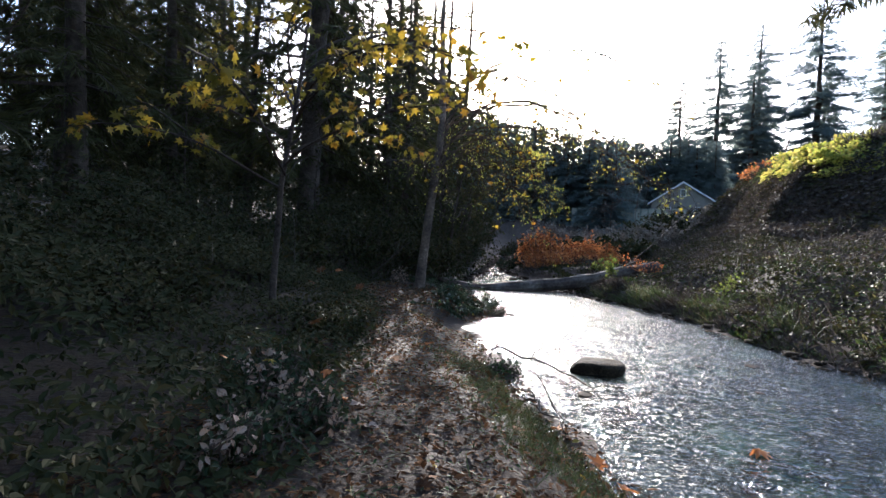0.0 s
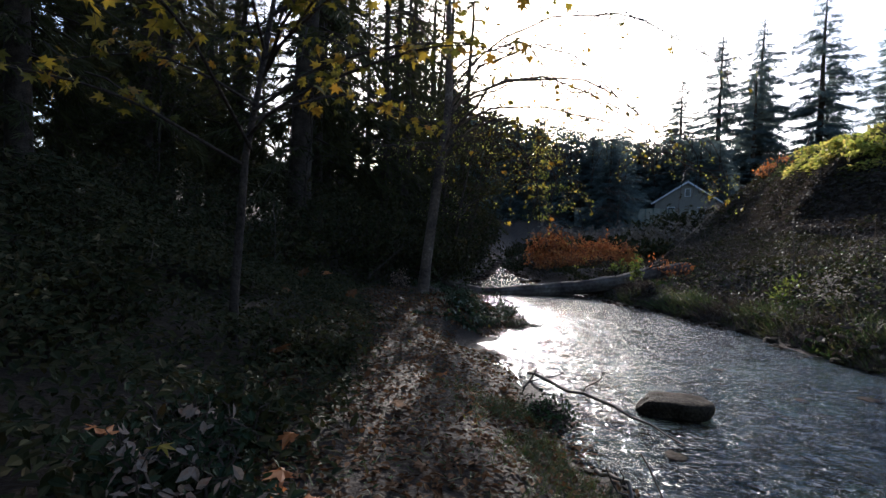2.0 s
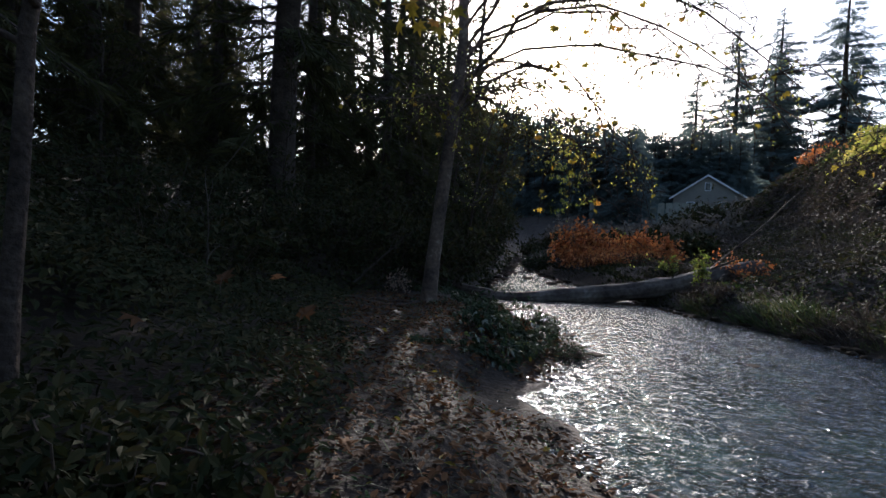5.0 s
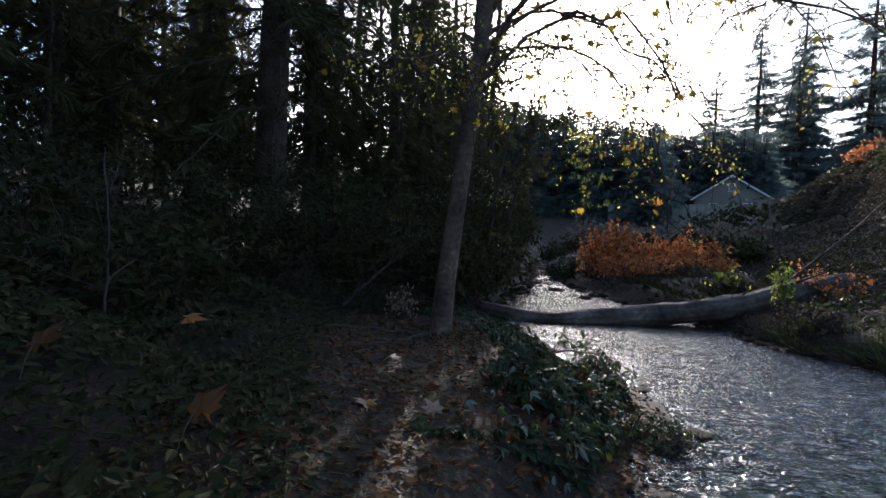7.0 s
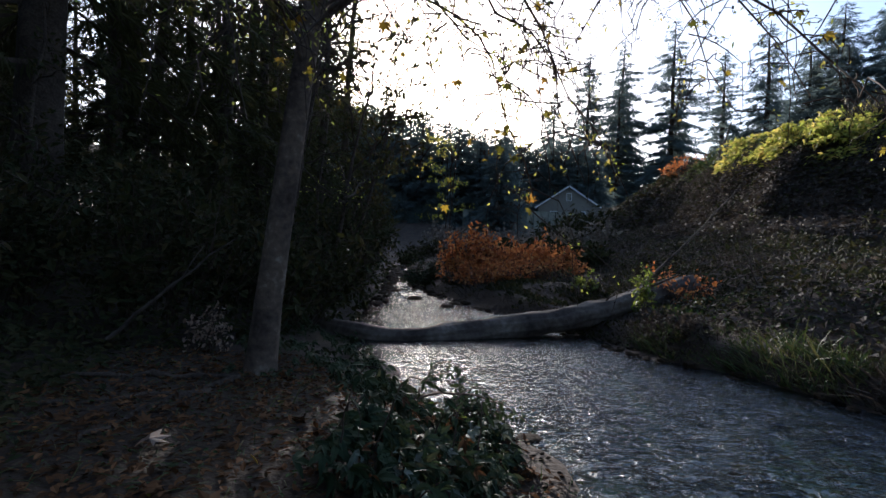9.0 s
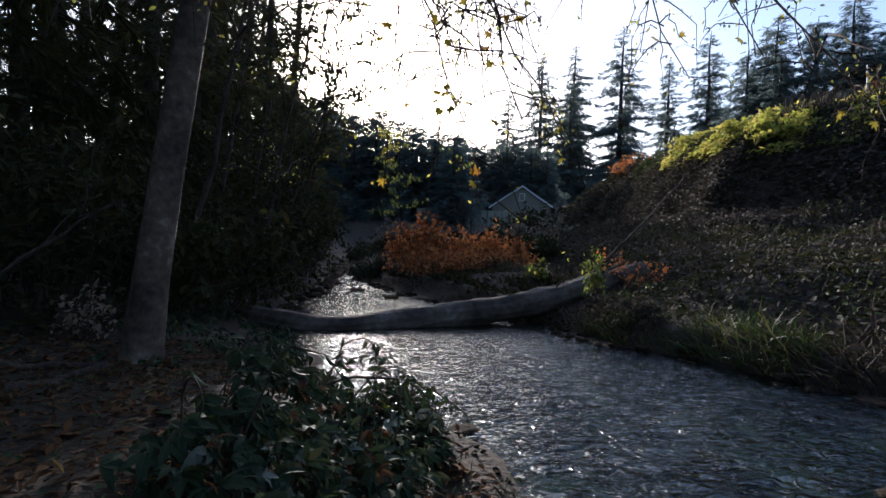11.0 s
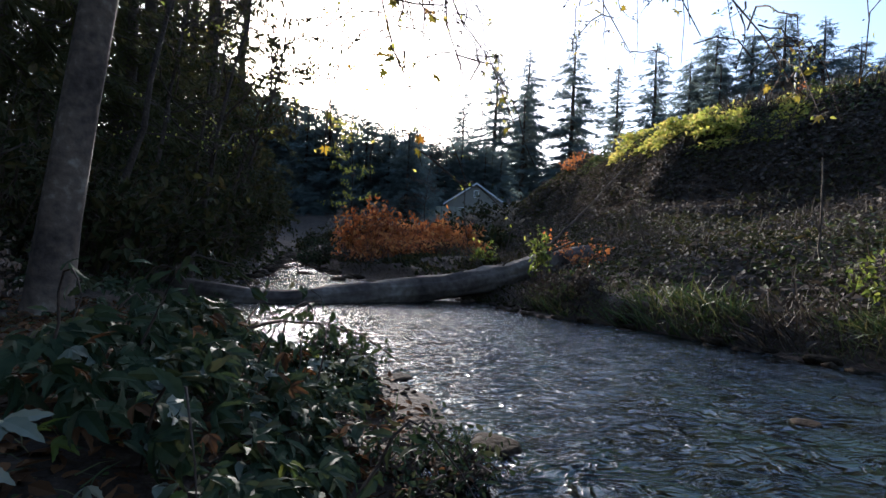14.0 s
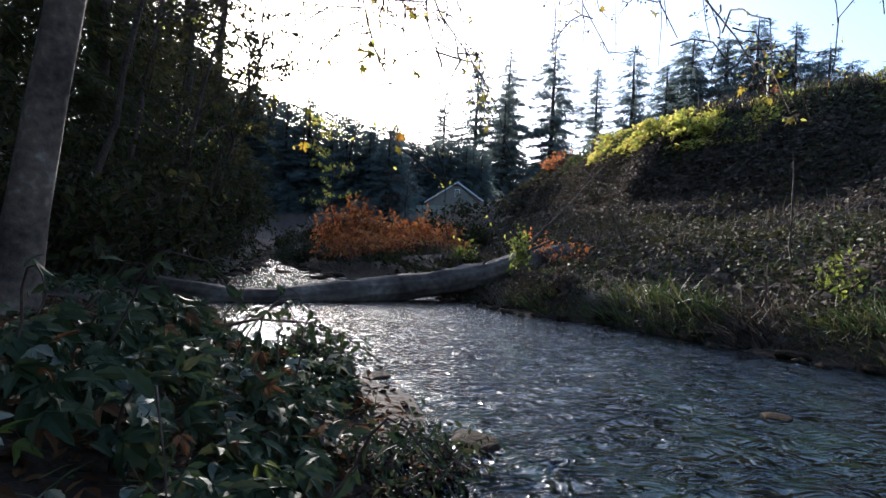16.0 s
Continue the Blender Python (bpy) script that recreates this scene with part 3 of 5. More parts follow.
for a, b, c, rad in (((-1.42, 12.5, 3.7), (0.4, 11.6, 5.6), (3.4, 11.2, 3.9), 0.06), ((-1.36, 12.6, 4.4), (1.2, 12.4, 5.9), (4.2, 12.8, 4.1), 0.055),
                     ((-1.45, 12.5, 3.5), (0.2, 12.8, 5.0), (1.8, 13.8, 3.6), 0.05), ((-1.33, 12.6, 4.7), (0.6, 11.0, 6.0), (2.4, 10.4, 4.4), 0.05),
                     ((-1.4, 12.6, 5.4), (0.3, 13.6, 7.0), (1.8, 15.0, 5.6), 0.045), ((-1.4, 12.6, 5.8), (-3, 12, 6.8), (-4.6, 12.2, 5.6), 0.05),
                     ((-1.45, 12.5, 3.5), (-0.7, 12.8, 4.4), (0.3, 13.4, 3.4), 0.035), ((-1.5, 12.5, 3.1), (-2.2, 12.0, 4.2), (-3.1, 11.6, 4.4), 0.03),
                     ((-1.36, 12.6, 4.2), (1.8, 12.2, 4.8), (5.0, 12.4, 3.4), 0.045), ((-1.4, 12.6, 5.0), (1.0, 11.5, 6.6), (4.4, 11.0, 4.9), 0.045),
                     ((-1.4, 12.6, 4.0), (0.6, 13.2, 4.8), (2.4, 13.6, 3.0), 0.04), ((-1.45, 12.5, 3.6), (0.2, 13.4, 4.2), (1.2, 14.2, 2.7), 0.035),
                     ((-1.4, 12.6, 4.6), (1.5, 13.5, 5.4), (3.4, 14.0, 3.3), 0.04)):
    t = np.linspace(0, 1, 12)[:, None]
    arch = 0.9 if c[0] > 1 else 0.3
    p = (1 - t) ** 2 * np.array(a) + 2 * t * (1 - t) * (np.array(b) + (0, 0, arch)) + t ** 2 * (np.array(c) - (0, 0, 0.55 * arch))
    w = np.cumsum(RNG.normal(0, 0.085, (12, 3)), 0)
    limbs.append((p + w - w[0], np.linspace(rad * 0.62, 0.006, 12)))
twigs = []
for p, _ in limbs:
    twigs += twig_spray(p, 22, 1.2, 1.2, 0.008) + twig_spray(p, 19, 2.2, 1.45, 0.010)
more = []
for p, _ in twigs[::2]:
    more += twig_spray(p, 3, 0.5, 0.7, 0.004)
twigs += more
leafy_tree("streamside_tree", (-1.8, 12.5, on_land(-1.8, 12.5)),
           ([(stem, np.array([0.21, 0.15, 0.13, 0.118, 0.112, 0.105, 0.095, 0.08, 0.06, 0.02]))], limbs, twigs),
           [("bud_growth", leaves_on(twigs, 4.5, 0.04, BIT, 0.3, 0.008), M_TWIG), ("foliage", leaves_on(twigs, 0.2, 0.16, MAPLE, 0.8), M_MAPLE),
            ("withered_foliage", leaves_on(twigs, 2.4, 0.052, LEAF, 0.8), M_VINE)],
           "leaning grey-barked tree with bare drooping twigs and last yellow leaves")
# ---- fallen log across the stream ----
def fallen_log():
    ob = thing("fallen_log", (2.0, 17.2, on_land(4.6, 17.9)), "weathered grey log fallen across the stream", "log")
    inv = np.array(ob.location)
    pts = np.array([(-2.3, 16.2, 0.24), (-1.5, 15.75, 0.08), (-0.5, 15.55, -0.02), (0.5, 15.85, 0.05), (1.6, 16.15, 0.16), (2.6, 16.4, 0.28), (3.5, 16.7, 0.45), (4.7, 17.2, 0.74), (5.8, 17.75, 0.96)])
    t = np.linspace(0, 8, 110)
    p = np.stack([np.interp(t, np.arange(9), pts[:, c]) for c in range(3)], -1)
    k = np.ones(7) / 7
    for c in range(3):
        p[3:-3, c] = np.convolve(p[:, c], k, "valid")
    rad = np.interp(t, np.arange(9), (0.13, 0.15, 0.16, 0.18, 0.20, 0.21, 0.21, 0.19, 0.15)) * (1 + 0.06 * np.sin(t * 5))
    v, f = tubes([(p, rad)], 40)
    ring = np.tile(np.linspace(0, 2 * np.pi, 40, endpoint=False), 110)
    along = np.repeat(t, 40)
    groove = 0.010 * np.sin(9 * ring + 1.5 * lump(along * 2, ring, 62)) + 0.009 * np.sin(17 * ring + along) + 0.03 * np.clip(lump(along * 1.6, ring * 1.2, 63), 0.2, 1)
    centre = np.repeat(p, 40, axis=0)
    v = v + unit(v - centre) * groove[:, None]
    v = v + 0.018 * lump(v[:, 0] * 4 + v[:, 2] * 9, v[:, 1] * 9, 61)[:, None] * np.array([0.3, 1, 1])
    mesh_ob("trunk", v - inv, f, M_LOG, ob, smooth=True)
    for a, b, rr in (((4.2, 17.1, 0.75), (4.9, 16.8, 1.15), 0.04), ((-1.5, 15.8, 0.15), (-1.8, 15.5, 0.65), 0.04), ((3.3, 16.7, 0.5), (3.5, 16.5, 0.78), 0.03)):
        q = rough_line(a, b, 5, 0.02)
        v, f = tubes([(q, np.linspace(rr, rr * 0.4, 5))], 7)
        mesh_ob("branch_stub", v - inv, f, M_LOG, ob, smooth=True)


fallen_log()


def rock(name, loc, size, label, seed, mat=M_ROCK, group=""):
    bm = bmesh.new()
    bmesh.ops.create_icosphere(bm, subdivisions=4, radius=1)
    off = Vector((seed * 3.7, seed * 1.3, 0))
    for q in bm.verts:
        n1 = noise.noise(q.co * 1.1 + off) * 0.35 + noise.noise(q.co * 3 + off) * 0.09
        c = q.co * (1 + n1)
        c.z = c.z if c.z < 0.55 else 0.55 + (c.z - 0.55) * 0.25
        q.co = Vector((c.x * size[0], c.y * size[1], c.z * size[2]))
    for fc in bm.faces:
        fc.smooth = True
    ob = part(name, bm, mat, None)
    ob.location = loc
    ob.rotation_euler = (0, 0, seed * 0.9 if size[0] < 0.3 else 0.1)
    return tagged(ob, label, "rock", group)


rock("boulder", (1.98, 5.92, 0.0), (0.37, 0.22, 0.23), "long brown boulder standing in the stream", 2)
for k, (x, y, sz) in enumerate(((1.66, 4.85, 0.11), (1.0, 4.84, 0.08), (3.97, 13.82, 0.17), (0.55, 11.55, 0.13), (0.8, 10.4, 0.15), (0.55, 10.2, 0.14),
                                (2.65, 10.45, 0.10), (3.5, 6.7, 0.09), (4.3, 6.95, 0.12), (3.8, 5.55, 0.07), (3.1, 7.9, 0.08), (2.7, 17.0, 0.12),
                                (1.15, 3.9, 0.07), (0.95, 4.4, 0.06), (4.4, 12.7, 0.13), (3.55, 14.6, 0.12))):
    rock("stone", (x, y, max(-0.02, float(land(x, y))) - sz * 0.1), (sz * 0.9, sz * 0.75, sz * 0.55), "wet brown stone at the surface of the stream", 5 + k, group="stones in the stream")


# ---- ground cover ----
PATH_Y, PATH_X = (-10, 1.5, 3, 5, 7, 8.3, 9.6, 11, 13.0, 13.8, 20), (-0.2, -0.5, -0.7, -1.0, -1.45, -1.8, -2.3, -3.0, -3.4, -2.1, -1.6)


def mound(x, y):
    """Height of the undergrowth above the soil on the wooded side."""
    e = np.interp(y, PATH_Y, PATH_X) - x
    h = 0.25 * smooth(0, 0.6, e) + 0.75 * smooth(0.6, 3.2, e) + 0.6 * smooth(3, 6, e) + 1.0 * smooth(12.5, 16, y) * smooth(0, 1.5, e)
    return h * (1 + 0.35 * lump(x * 1.3, y * 1.3, 71)) + 0.10 * lump(x * 4, y * 4, 72) * smooth(0, 0.8, e)


def undergrowth(n, x0, x1, y0, y1, size, template, mat, name, label, seed, low=0.35):
    r = np.random.default_rng(seed)
    x, y = r.uniform(x0, x1, n), r.uniform(y0, y1, n)
    keep = x < np.interp(y, PATH_Y, PATH_X) + r.normal(0.05, 0.12, n)
    x, y = x[keep], y[keep]
    k = len(x)
    z = land(x, y) + np.maximum(mound(x, y), 0.03) * r.uniform(low, 1.05, k) ** 0.6 + 0.02
    axis = np.stack([r.normal(0.5, 0.8, k), r.normal(-0.3, 0.9, k), r.normal(-0.25, 0.35, k)], -1)
    up = np.stack([r.normal(0.3, 0.4, k), r.normal(-0.2, 0.4, k), np.full(k, 1.0)], -1)
    v, f = scatter(template, np.stack([x, y, z], -1), axis, up, size * r.uniform(0.5, 1.3, k))
    return tagged(mesh_ob(name, v, f, mat), label, "undergrowth", kind="stuff")


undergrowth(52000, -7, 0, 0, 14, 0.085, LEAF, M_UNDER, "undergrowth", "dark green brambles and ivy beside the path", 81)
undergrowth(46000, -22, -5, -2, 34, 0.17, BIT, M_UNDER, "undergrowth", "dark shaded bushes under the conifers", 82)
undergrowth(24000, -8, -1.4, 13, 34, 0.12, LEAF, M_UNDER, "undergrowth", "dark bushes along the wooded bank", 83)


# ---- bushes ----
def bush(name, loc, size, stems, per, leaf, mat, label, template=LEAF, seed=1, lean=(0, 0), twig=M_TWIG, group="", category="bush"):
    """A bush of arching stems with leaves along them."""
    global RNG
    RNG = np.random.default_rng(seed)
    g = on_land(loc[0], loc[1], 0.03)
    ob = thing(name, (loc[0], loc[1], g), label, category, group)
    lines = []
    for _ in range(stems):
        a = RNG.uniform(0, 2 * np.pi)
        q = RNG.uniform(0.15, 1.0) ** 0.5
        base = np.array([np.cos(a) * size[0] * 0.55 * q, np.sin(a) * size[1] * 0.55 * q, 0.0])
        base[2] = float(land(loc[0] + base[0], loc[1] + base[1])) - g - 0.05
        end = np.array([np.cos(a) * size[0] * q * RNG.uniform(0.7, 1.15) + lean[0], np.sin(a) * size[1] * q * RNG.uniform(0.7, 1.15) + lean[1],
                        base[2] + size[2] * RNG.uniform(0.45, 1.1) * (1.05 - 0.45 * q * q)])
        lines.append((rough_line(base, end, 8, 0.035, size[2] * 0.12), np.linspace(0.012, 0.003, 8)))
        main = lines[-1][0]
        for _ in range(2):
            s = main[RNG.integers(3, 7)]
            e = s + RNG.normal(0, 0.28, 3) * np.array([size[0], size[1], size[2] * 0.6]) + np.array([0, 0, -0.03])
            lines.append((rough_line(s, e, 6, 0.02), np.linspace(0.006, 0.002, 6)))
    v, f = tubes(lines, 3)
    tagged(mesh_ob("stemwork", v, f, twig, ob), kind="stuff")
    v, f = leaves_on(lines, per, leaf, template, 0.35, 0.05)
    tagged(mesh_ob("foliage", v, f, mat, ob), kind="stuff")
    return ob


# the orange bush on the gravel bar upstream of the log
for k, (x, y, rx, h) in enumerate(((1.75, 23.2, 1.05, 1.9), (2.8, 23.3, 1.25, 1.55), (3.8, 23.6, 1.2, 1.4), (4.8, 24.0, 1.0, 1.25), (2.2, 22.3, 0.9, 1.05), (3.3, 22.4, 0.9, 0.9))):
    bush("orange_bush", (x, y), (rx, 0.9, h), 58, 8, 0.16, M_RED, "bright orange autumn bush on the stream bar", seed=301 + k, group="orange bushes")
for k, (x, y, rx, h) in enumerate(((1.8, 21.4, 0.7, 0.75), (2.7, 21.3, 0.8, 0.6), (3.7, 21.6, 0.8, 0.6))):
    bush("withered_bush", (x, y), (rx, 0.6, h), 34, 5, 0.11, M_LITTER if k == 2 else M_RED, "red-brown withered bush at the foot of the orange one", seed=321 + k, group="withered bushes on the bar")
bush("green_bush", (0.4, 24.6), (0.7, 0.7, 0.8), 40, 9, 0.10, M_IVY, "low dark green bush at the water upstream", seed=310)
bush("green_bush", (3.2, 21.9), (1.6, 0.6, 0.55), 60, 9, 0.09, M_GRASS, "low green weeds before the orange bush", seed=311)
bush("yellow_green_sprig", (4.0, 16.3), (0.25, 0.25, 0.95), 9, 8, 0.10, M_GREEN, "yellow-green sprig beside the log's end", seed=312)
bush("yellow_green_sprig", (3.9, 19.0), (0.3, 0.25, 0.6), 10, 8, 0.10, M_GREEN, "small yellow-green sprig behind the log", seed=313)
bush("red_weeds", (5.2, 17.2), (0.7, 0.6, 0.9), 26, 5, 0.09, M_RED, "sparse reddish weeds at the log's end", seed=314)
bush("red_weeds", (3.7, 15.0), (0.5, 0.6, 0.5), 26, 6, 0.09, M_DRY, "withered brown weeds at the water's edge", seed=315)

# shrubs that close the wooded bank upstream
for k, (x, y, rx, h) in enumerate(((-2.4, 15.2, 1.1, 1.6), (-3.6, 14.6, 1.3, 2.3), (-2.7, 17.5, 1.3, 2.4), (-4.6, 17.0, 1.6, 3.0), (-2.1, 20.3, 1.2, 3.0), (-1.9, 23.5, 1.1, 3.2),
                                   (-4.6, 21.5, 1.7, 3.6), (-2.1, 27, 1.3, 3.6), (-3.2, 31, 1.5, 3.4), (-4.6, 26, 1.7, 4.4), (-3.5, 36, 1.8, 4.0), (-2.6, 42, 2.0, 4.0),
                                   (-5.4, 13.6, 1.4, 2.4), (-6.8, 15.5, 1.6, 2.8), (-5.0, 10.5, 1.2, 1.6), (-6.6, 11.5, 1.5, 2.0), (-6.8, 8.0, 1.5, 1.9), (-8.6, 10.0, 1.6, 2.4),
                                   (-4.2, 5.2, 1.1, 1.1), (-6.2, 5.0, 1.4, 1.6), (-8.8, 13.0, 1.7, 2.8), (-7.8, 3.0, 1.5, 1.6))):
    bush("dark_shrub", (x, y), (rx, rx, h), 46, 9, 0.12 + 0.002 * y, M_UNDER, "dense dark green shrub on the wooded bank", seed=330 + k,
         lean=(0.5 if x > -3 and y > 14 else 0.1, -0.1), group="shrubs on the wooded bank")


def small_tree(loc, height, mat, label, seed, leaf=0.12, n=26, spread=1.8, per=7, template=LEAF, lean=(0.0, 0.0), r0=0.05):
    """A thin broadleaf tree with a loose crown."""
    global RNG
    RNG = np.random.default_rng(seed)
    x, y = loc
    g = on_land(x, y)
    st = rough_line((x, y, g), (x + lean[0], y + lean[1], g + height), 10, 0.06)
    limbs, twigs = [], []
    for k in range(n // 3):
        i = RNG.uniform(3, 9)
        a = np.array([np.interp(i, np.arange(10), st[:, c]) for c in range(3)])
        d = np.array([RNG.normal(0, 1), RNG.normal(0, 1), RNG.uniform(0.1, 0.8)])
        b = a + unit(d) * spread * RNG.uniform(0.6, 1.2)
        p = rough_line(a, b, 8, 0.05, 0.15)
        limbs.append((p, np.linspace(r0 * 0.4, 0.006, 8)))
        twigs += twig_spray(p, 8, spread * 0.55, 0.4)
    return leafy_tree("small_tree", (x, y, g), ([(st, np.linspace(r0, 0.012, 10))], limbs, twigs), [("foliage", leaves_on(twigs, per, leaf, template, 0.6, 0.05), mat)], label, M_DARKBARK, 6)


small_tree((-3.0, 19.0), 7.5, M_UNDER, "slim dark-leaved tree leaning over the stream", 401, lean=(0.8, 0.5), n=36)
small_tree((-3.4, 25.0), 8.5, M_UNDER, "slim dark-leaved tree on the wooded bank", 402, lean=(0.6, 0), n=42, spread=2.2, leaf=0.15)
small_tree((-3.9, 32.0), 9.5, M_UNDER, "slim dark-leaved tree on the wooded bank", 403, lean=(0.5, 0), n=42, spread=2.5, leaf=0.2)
small_tree((-2.6, 15.6), 6.0, M_VINE, "slim tree with small yellowing leaves", 404, lean=(1.0, 0.2), n=30, per=2.2, leaf=0.055, spread=1.6)
small_tree((-1.9, 17.4), 5.6, M_VINE, "slim tree with small yellowing leaves", 413, lean=(0.9, 0.2), n=36, per=2.5, leaf=0.06, spread=1.5)
small_tree((-1.7, 20.4), 5.8, M_UNDER, "slim dark-leaved tree leaning over the stream", 414, lean=(1.1, 0.0), n=48, per=9, leaf=0.12, spread=1.5)
small_tree((-2.1, 22.0), 6.5, M_UNDER, "slim dark-leaved tree on the wooded bank", 412, lean=(1.3, 0), n=48, per=8, spread=1.6)
small_tree((-15.4, 33), 8.0, M_MAPLE, "sunlit yellow tree deep in the wood", 405, n=30, leaf=0.2, per=6)
small_tree((-14.0, 25), 6.0, M_UNDER, "thin understory tree in the wood", 406, n=30, leaf=0.14)
small_tree((-10.5, 14.5), 6.5, M_UNDER, "thin understory tree in the wood", 407, n=30, leaf=0.14)
small_tree((-6.5, 16.5), 6.5, M_UNDER, "thin understory tree in the wood", 408, n=30, leaf=0.12)
small_tree((-8.8, 7.0), 6.0, M_UNDER, "thin understory tree in the wood", 409, n=30, leaf=0.12)
small_tree((3.0, 44.0), 7.0, M_VINE, "thin hazy tree by the stream upstream", 410, n=36, leaf=0.2, spread=2.4)
small_tree((9.5, 48.0), 6.0, M_DRY, "bare hazy tree below the house", 411, n=36, leaf=0.2, spread=2.4, per=4)

# the young maple whose boughs hang over the path
RNG = np.random.default_rng(43)
stem = np.array([(-2.74, 6.03, 0.3), (-2.72, 6.03, 1.0), (-2.69, 6.05, 1.7), (-2.66, 6.05, 2.4), (-2.55, 6.1, 3.2), (-2.4, 6.1, 4.2), (-2.35, 6.2, 5.4), (-2.2, 6.3, 6.8)])
limbs = []
for a, b, c, rad in (((-2.66, 6.05, 2.6), (-1.2, 5.6, 3.6), (0.3, 5.6, 3.3), 0.022), ((-2.6, 6.05, 2.9), (-1.6, 6.6, 4.2), (0.2, 7.2, 4.0), 0.024),
                     ((-2.6, 6.05, 2.5), (-2.4, 4.4, 3.4), (-1.9, 3.0, 3.0), 0.022), ((-2.5, 6.1, 3.3), (-1.4, 5.0, 4.4), (-0.3, 4.4, 3.7), 0.022),
                     ((-2.66, 6.05, 2.3), (-3.6, 5.0, 3.1), (-4.2, 4.2, 2.7), 0.02), ((-2.5, 6.1, 3.4), (-3.4, 7.0, 4.4), (-3.6, 8.2, 4.0), 0.022),
                     ((-2.4, 6.1, 4.0), (-1.2, 6.8, 5.4), (0.7, 7.6, 4.9), 0.022), ((-2.6, 6.05, 2.8), (-1.7, 6.9, 3.6), (-0.8, 7.8, 3.1), 0.02),
                     ((-2.5, 6.1, 3.6), (-2.2, 4.8, 4.6), (-1.2, 3.8, 4.2), 0.02), ((-2.5, 6.1, 3.3), (-1.2, 5.0, 4.4), (0.5, 4.3, 3.45), 0.02), ((-2.5, 6.1, 3.5), (-0.9, 5.6, 4.7), (0.35, 4.7, 3.6), 0.02),
                     ((-2.4, 6.1, 4.2), (-1.8, 7.2, 5.4), (-0.4, 8.6, 5.0), 0.02), ((-2.4, 6.1, 4.6), (-3.6, 6.8, 5.6), (-5.2, 7.2, 4.6), 0.02), ((-2.6, 6.1, 3.0), (-3.8, 6.2, 3.9), (-5.0, 5.8, 3.3), 0.02)):
    t = np.linspace(0, 1, 10)[:, None]
    p = (1 - t) ** 2 * np.array(a) + 2 * t * (1 - t) * np.array(b) + t ** 2 * np.array(c)
    w = np.cumsum(RNG.normal(0, 0.02, (10, 3)), 0)
    limbs.append((p + w - w[0], np.linspace(rad, 0.006, 10)))
twigs = []
for p, _ in limbs:
    twigs += twig_spray(p, 20, 0.7, 0.45, 0.004)
leafy_tree("maple_sapling", (-2.74, 6.03, on_land(-2.74, 6.03)), ([(stem, np.linspace(0.055, 0.015, 8))], limbs, twigs),
           [("foliage", leaves_on(twigs, 2.7, 0.17, MAPLE, 0.9, 0.06), M_MAPLE)], "young maple with yellow leaves overhanging the path", M_DARKBARK, 6)


# ---- the wooded bank's edge: brambles by the water ----
def brambles(n, x0, x1, y0, y1, height, size, mat, label, seed):
    r = np.random.default_rng(seed)
    x, y = r.uniform(x0, x1, n), r.uniform(y0, y1, n)
    edge = np.interp(y, LEFT_Y, LEFT_X)
    keep = (x < edge + np.interp(y, (9.0, 10.4, 11.6), (-0.28, -0.15, 0.12))) & (lump(x * 3.2, y * 3.2, seed + 1) > -0.3) & (x > np.interp(y, (9.6, 10.6), (x0, x0 + 0.6)))
    x, y, edge = x[keep], y[keep], edge[keep]
    k = len(x)
    h = height * (0.75 + 0.4 * lump(x * 2.4, y * 2.4, seed)) * smooth(x0 - 0.1, x0 + 0.5, x) * smooth(y0, y0 + 0.35, y) * (0.4 + 0.6 * smooth(0.05, 0.95, edge - x))
    z = np.maximum(land(x, y), 0.02) + np.maximum(h, 0.05) * r.uniform(0.2, 1, k) ** 0.5 * (1 - 0.4 * smooth(-0.2, 0.3, x - edge))
    axis = np.stack([r.normal(0.8, 0.7, k), r.normal(-0.2, 0.8, k), r.normal(-0.6, 0.5, k)], -1)
    up = np.stack([r.normal(0.3, 0.8, k), r.normal(-0.2, 0.8, k), np.full(k, 0.9)], -1)
    # leaflets in threes round the end of each stalk
    axis, size = unit(axis), size * r.uniform(0.6, 1.35, k)
    side = unit(np.cross(axis, up))
    sets = [scatter(TOOTHED, np.stack([x, y, z], -1), axis * ca + side * sa, up + r.normal(0, 0.15, (k, 3)), size * q) for ca, sa, q in ((1, 0, 1.0), (0.65, 0.76, 0.8), (0.65, -0.76, 0.8))]
    v, f = merged(sets)
    tagged(mesh_ob("brambles", v, f, mat), label, "undergrowth", kind="stuff")


brambles(2600, -1.35, 0.7, 9.05, 12.4, 0.34, 0.098, M_IVY, "glossy dark green brambles hanging over the water's edge", 501)
brambles(60, -0.9, 0.6, 9.0, 12.2, 0.36, 0.075, M_GREEN, "yellowing bramble leaves at the water's edge", 503)
brambles(130, -1.1, 0.5, 8.9, 12.2, 0.32, 0.075, M_LITTER, "withered brown bramble leaves at the water's edge", 507)
brambles(1500, -1.75, 0.0, 11.9, 15.8, 0.34, 0.085, M_IVY, "dark brambles round the leaning tree's foot", 509)
brambles(700, -2.7, -0.6, 12.3, 15.5, 0.3, 0.085, M_IVY, "dark brambles behind the leaning tree", 513)
brambles(1100, -2.6, 0.2, 16.5, 33, 0.4, 0.15, M_UNDER, "dark brambles along the wooded bank upstream", 515)
brambles(150, -1.1, 0.4, 8.95, 11.6, 0.36, 0.085, M_SAGE, "pale grey-green bramble leaves", 511)
RNG = np.random.default_rng(505)
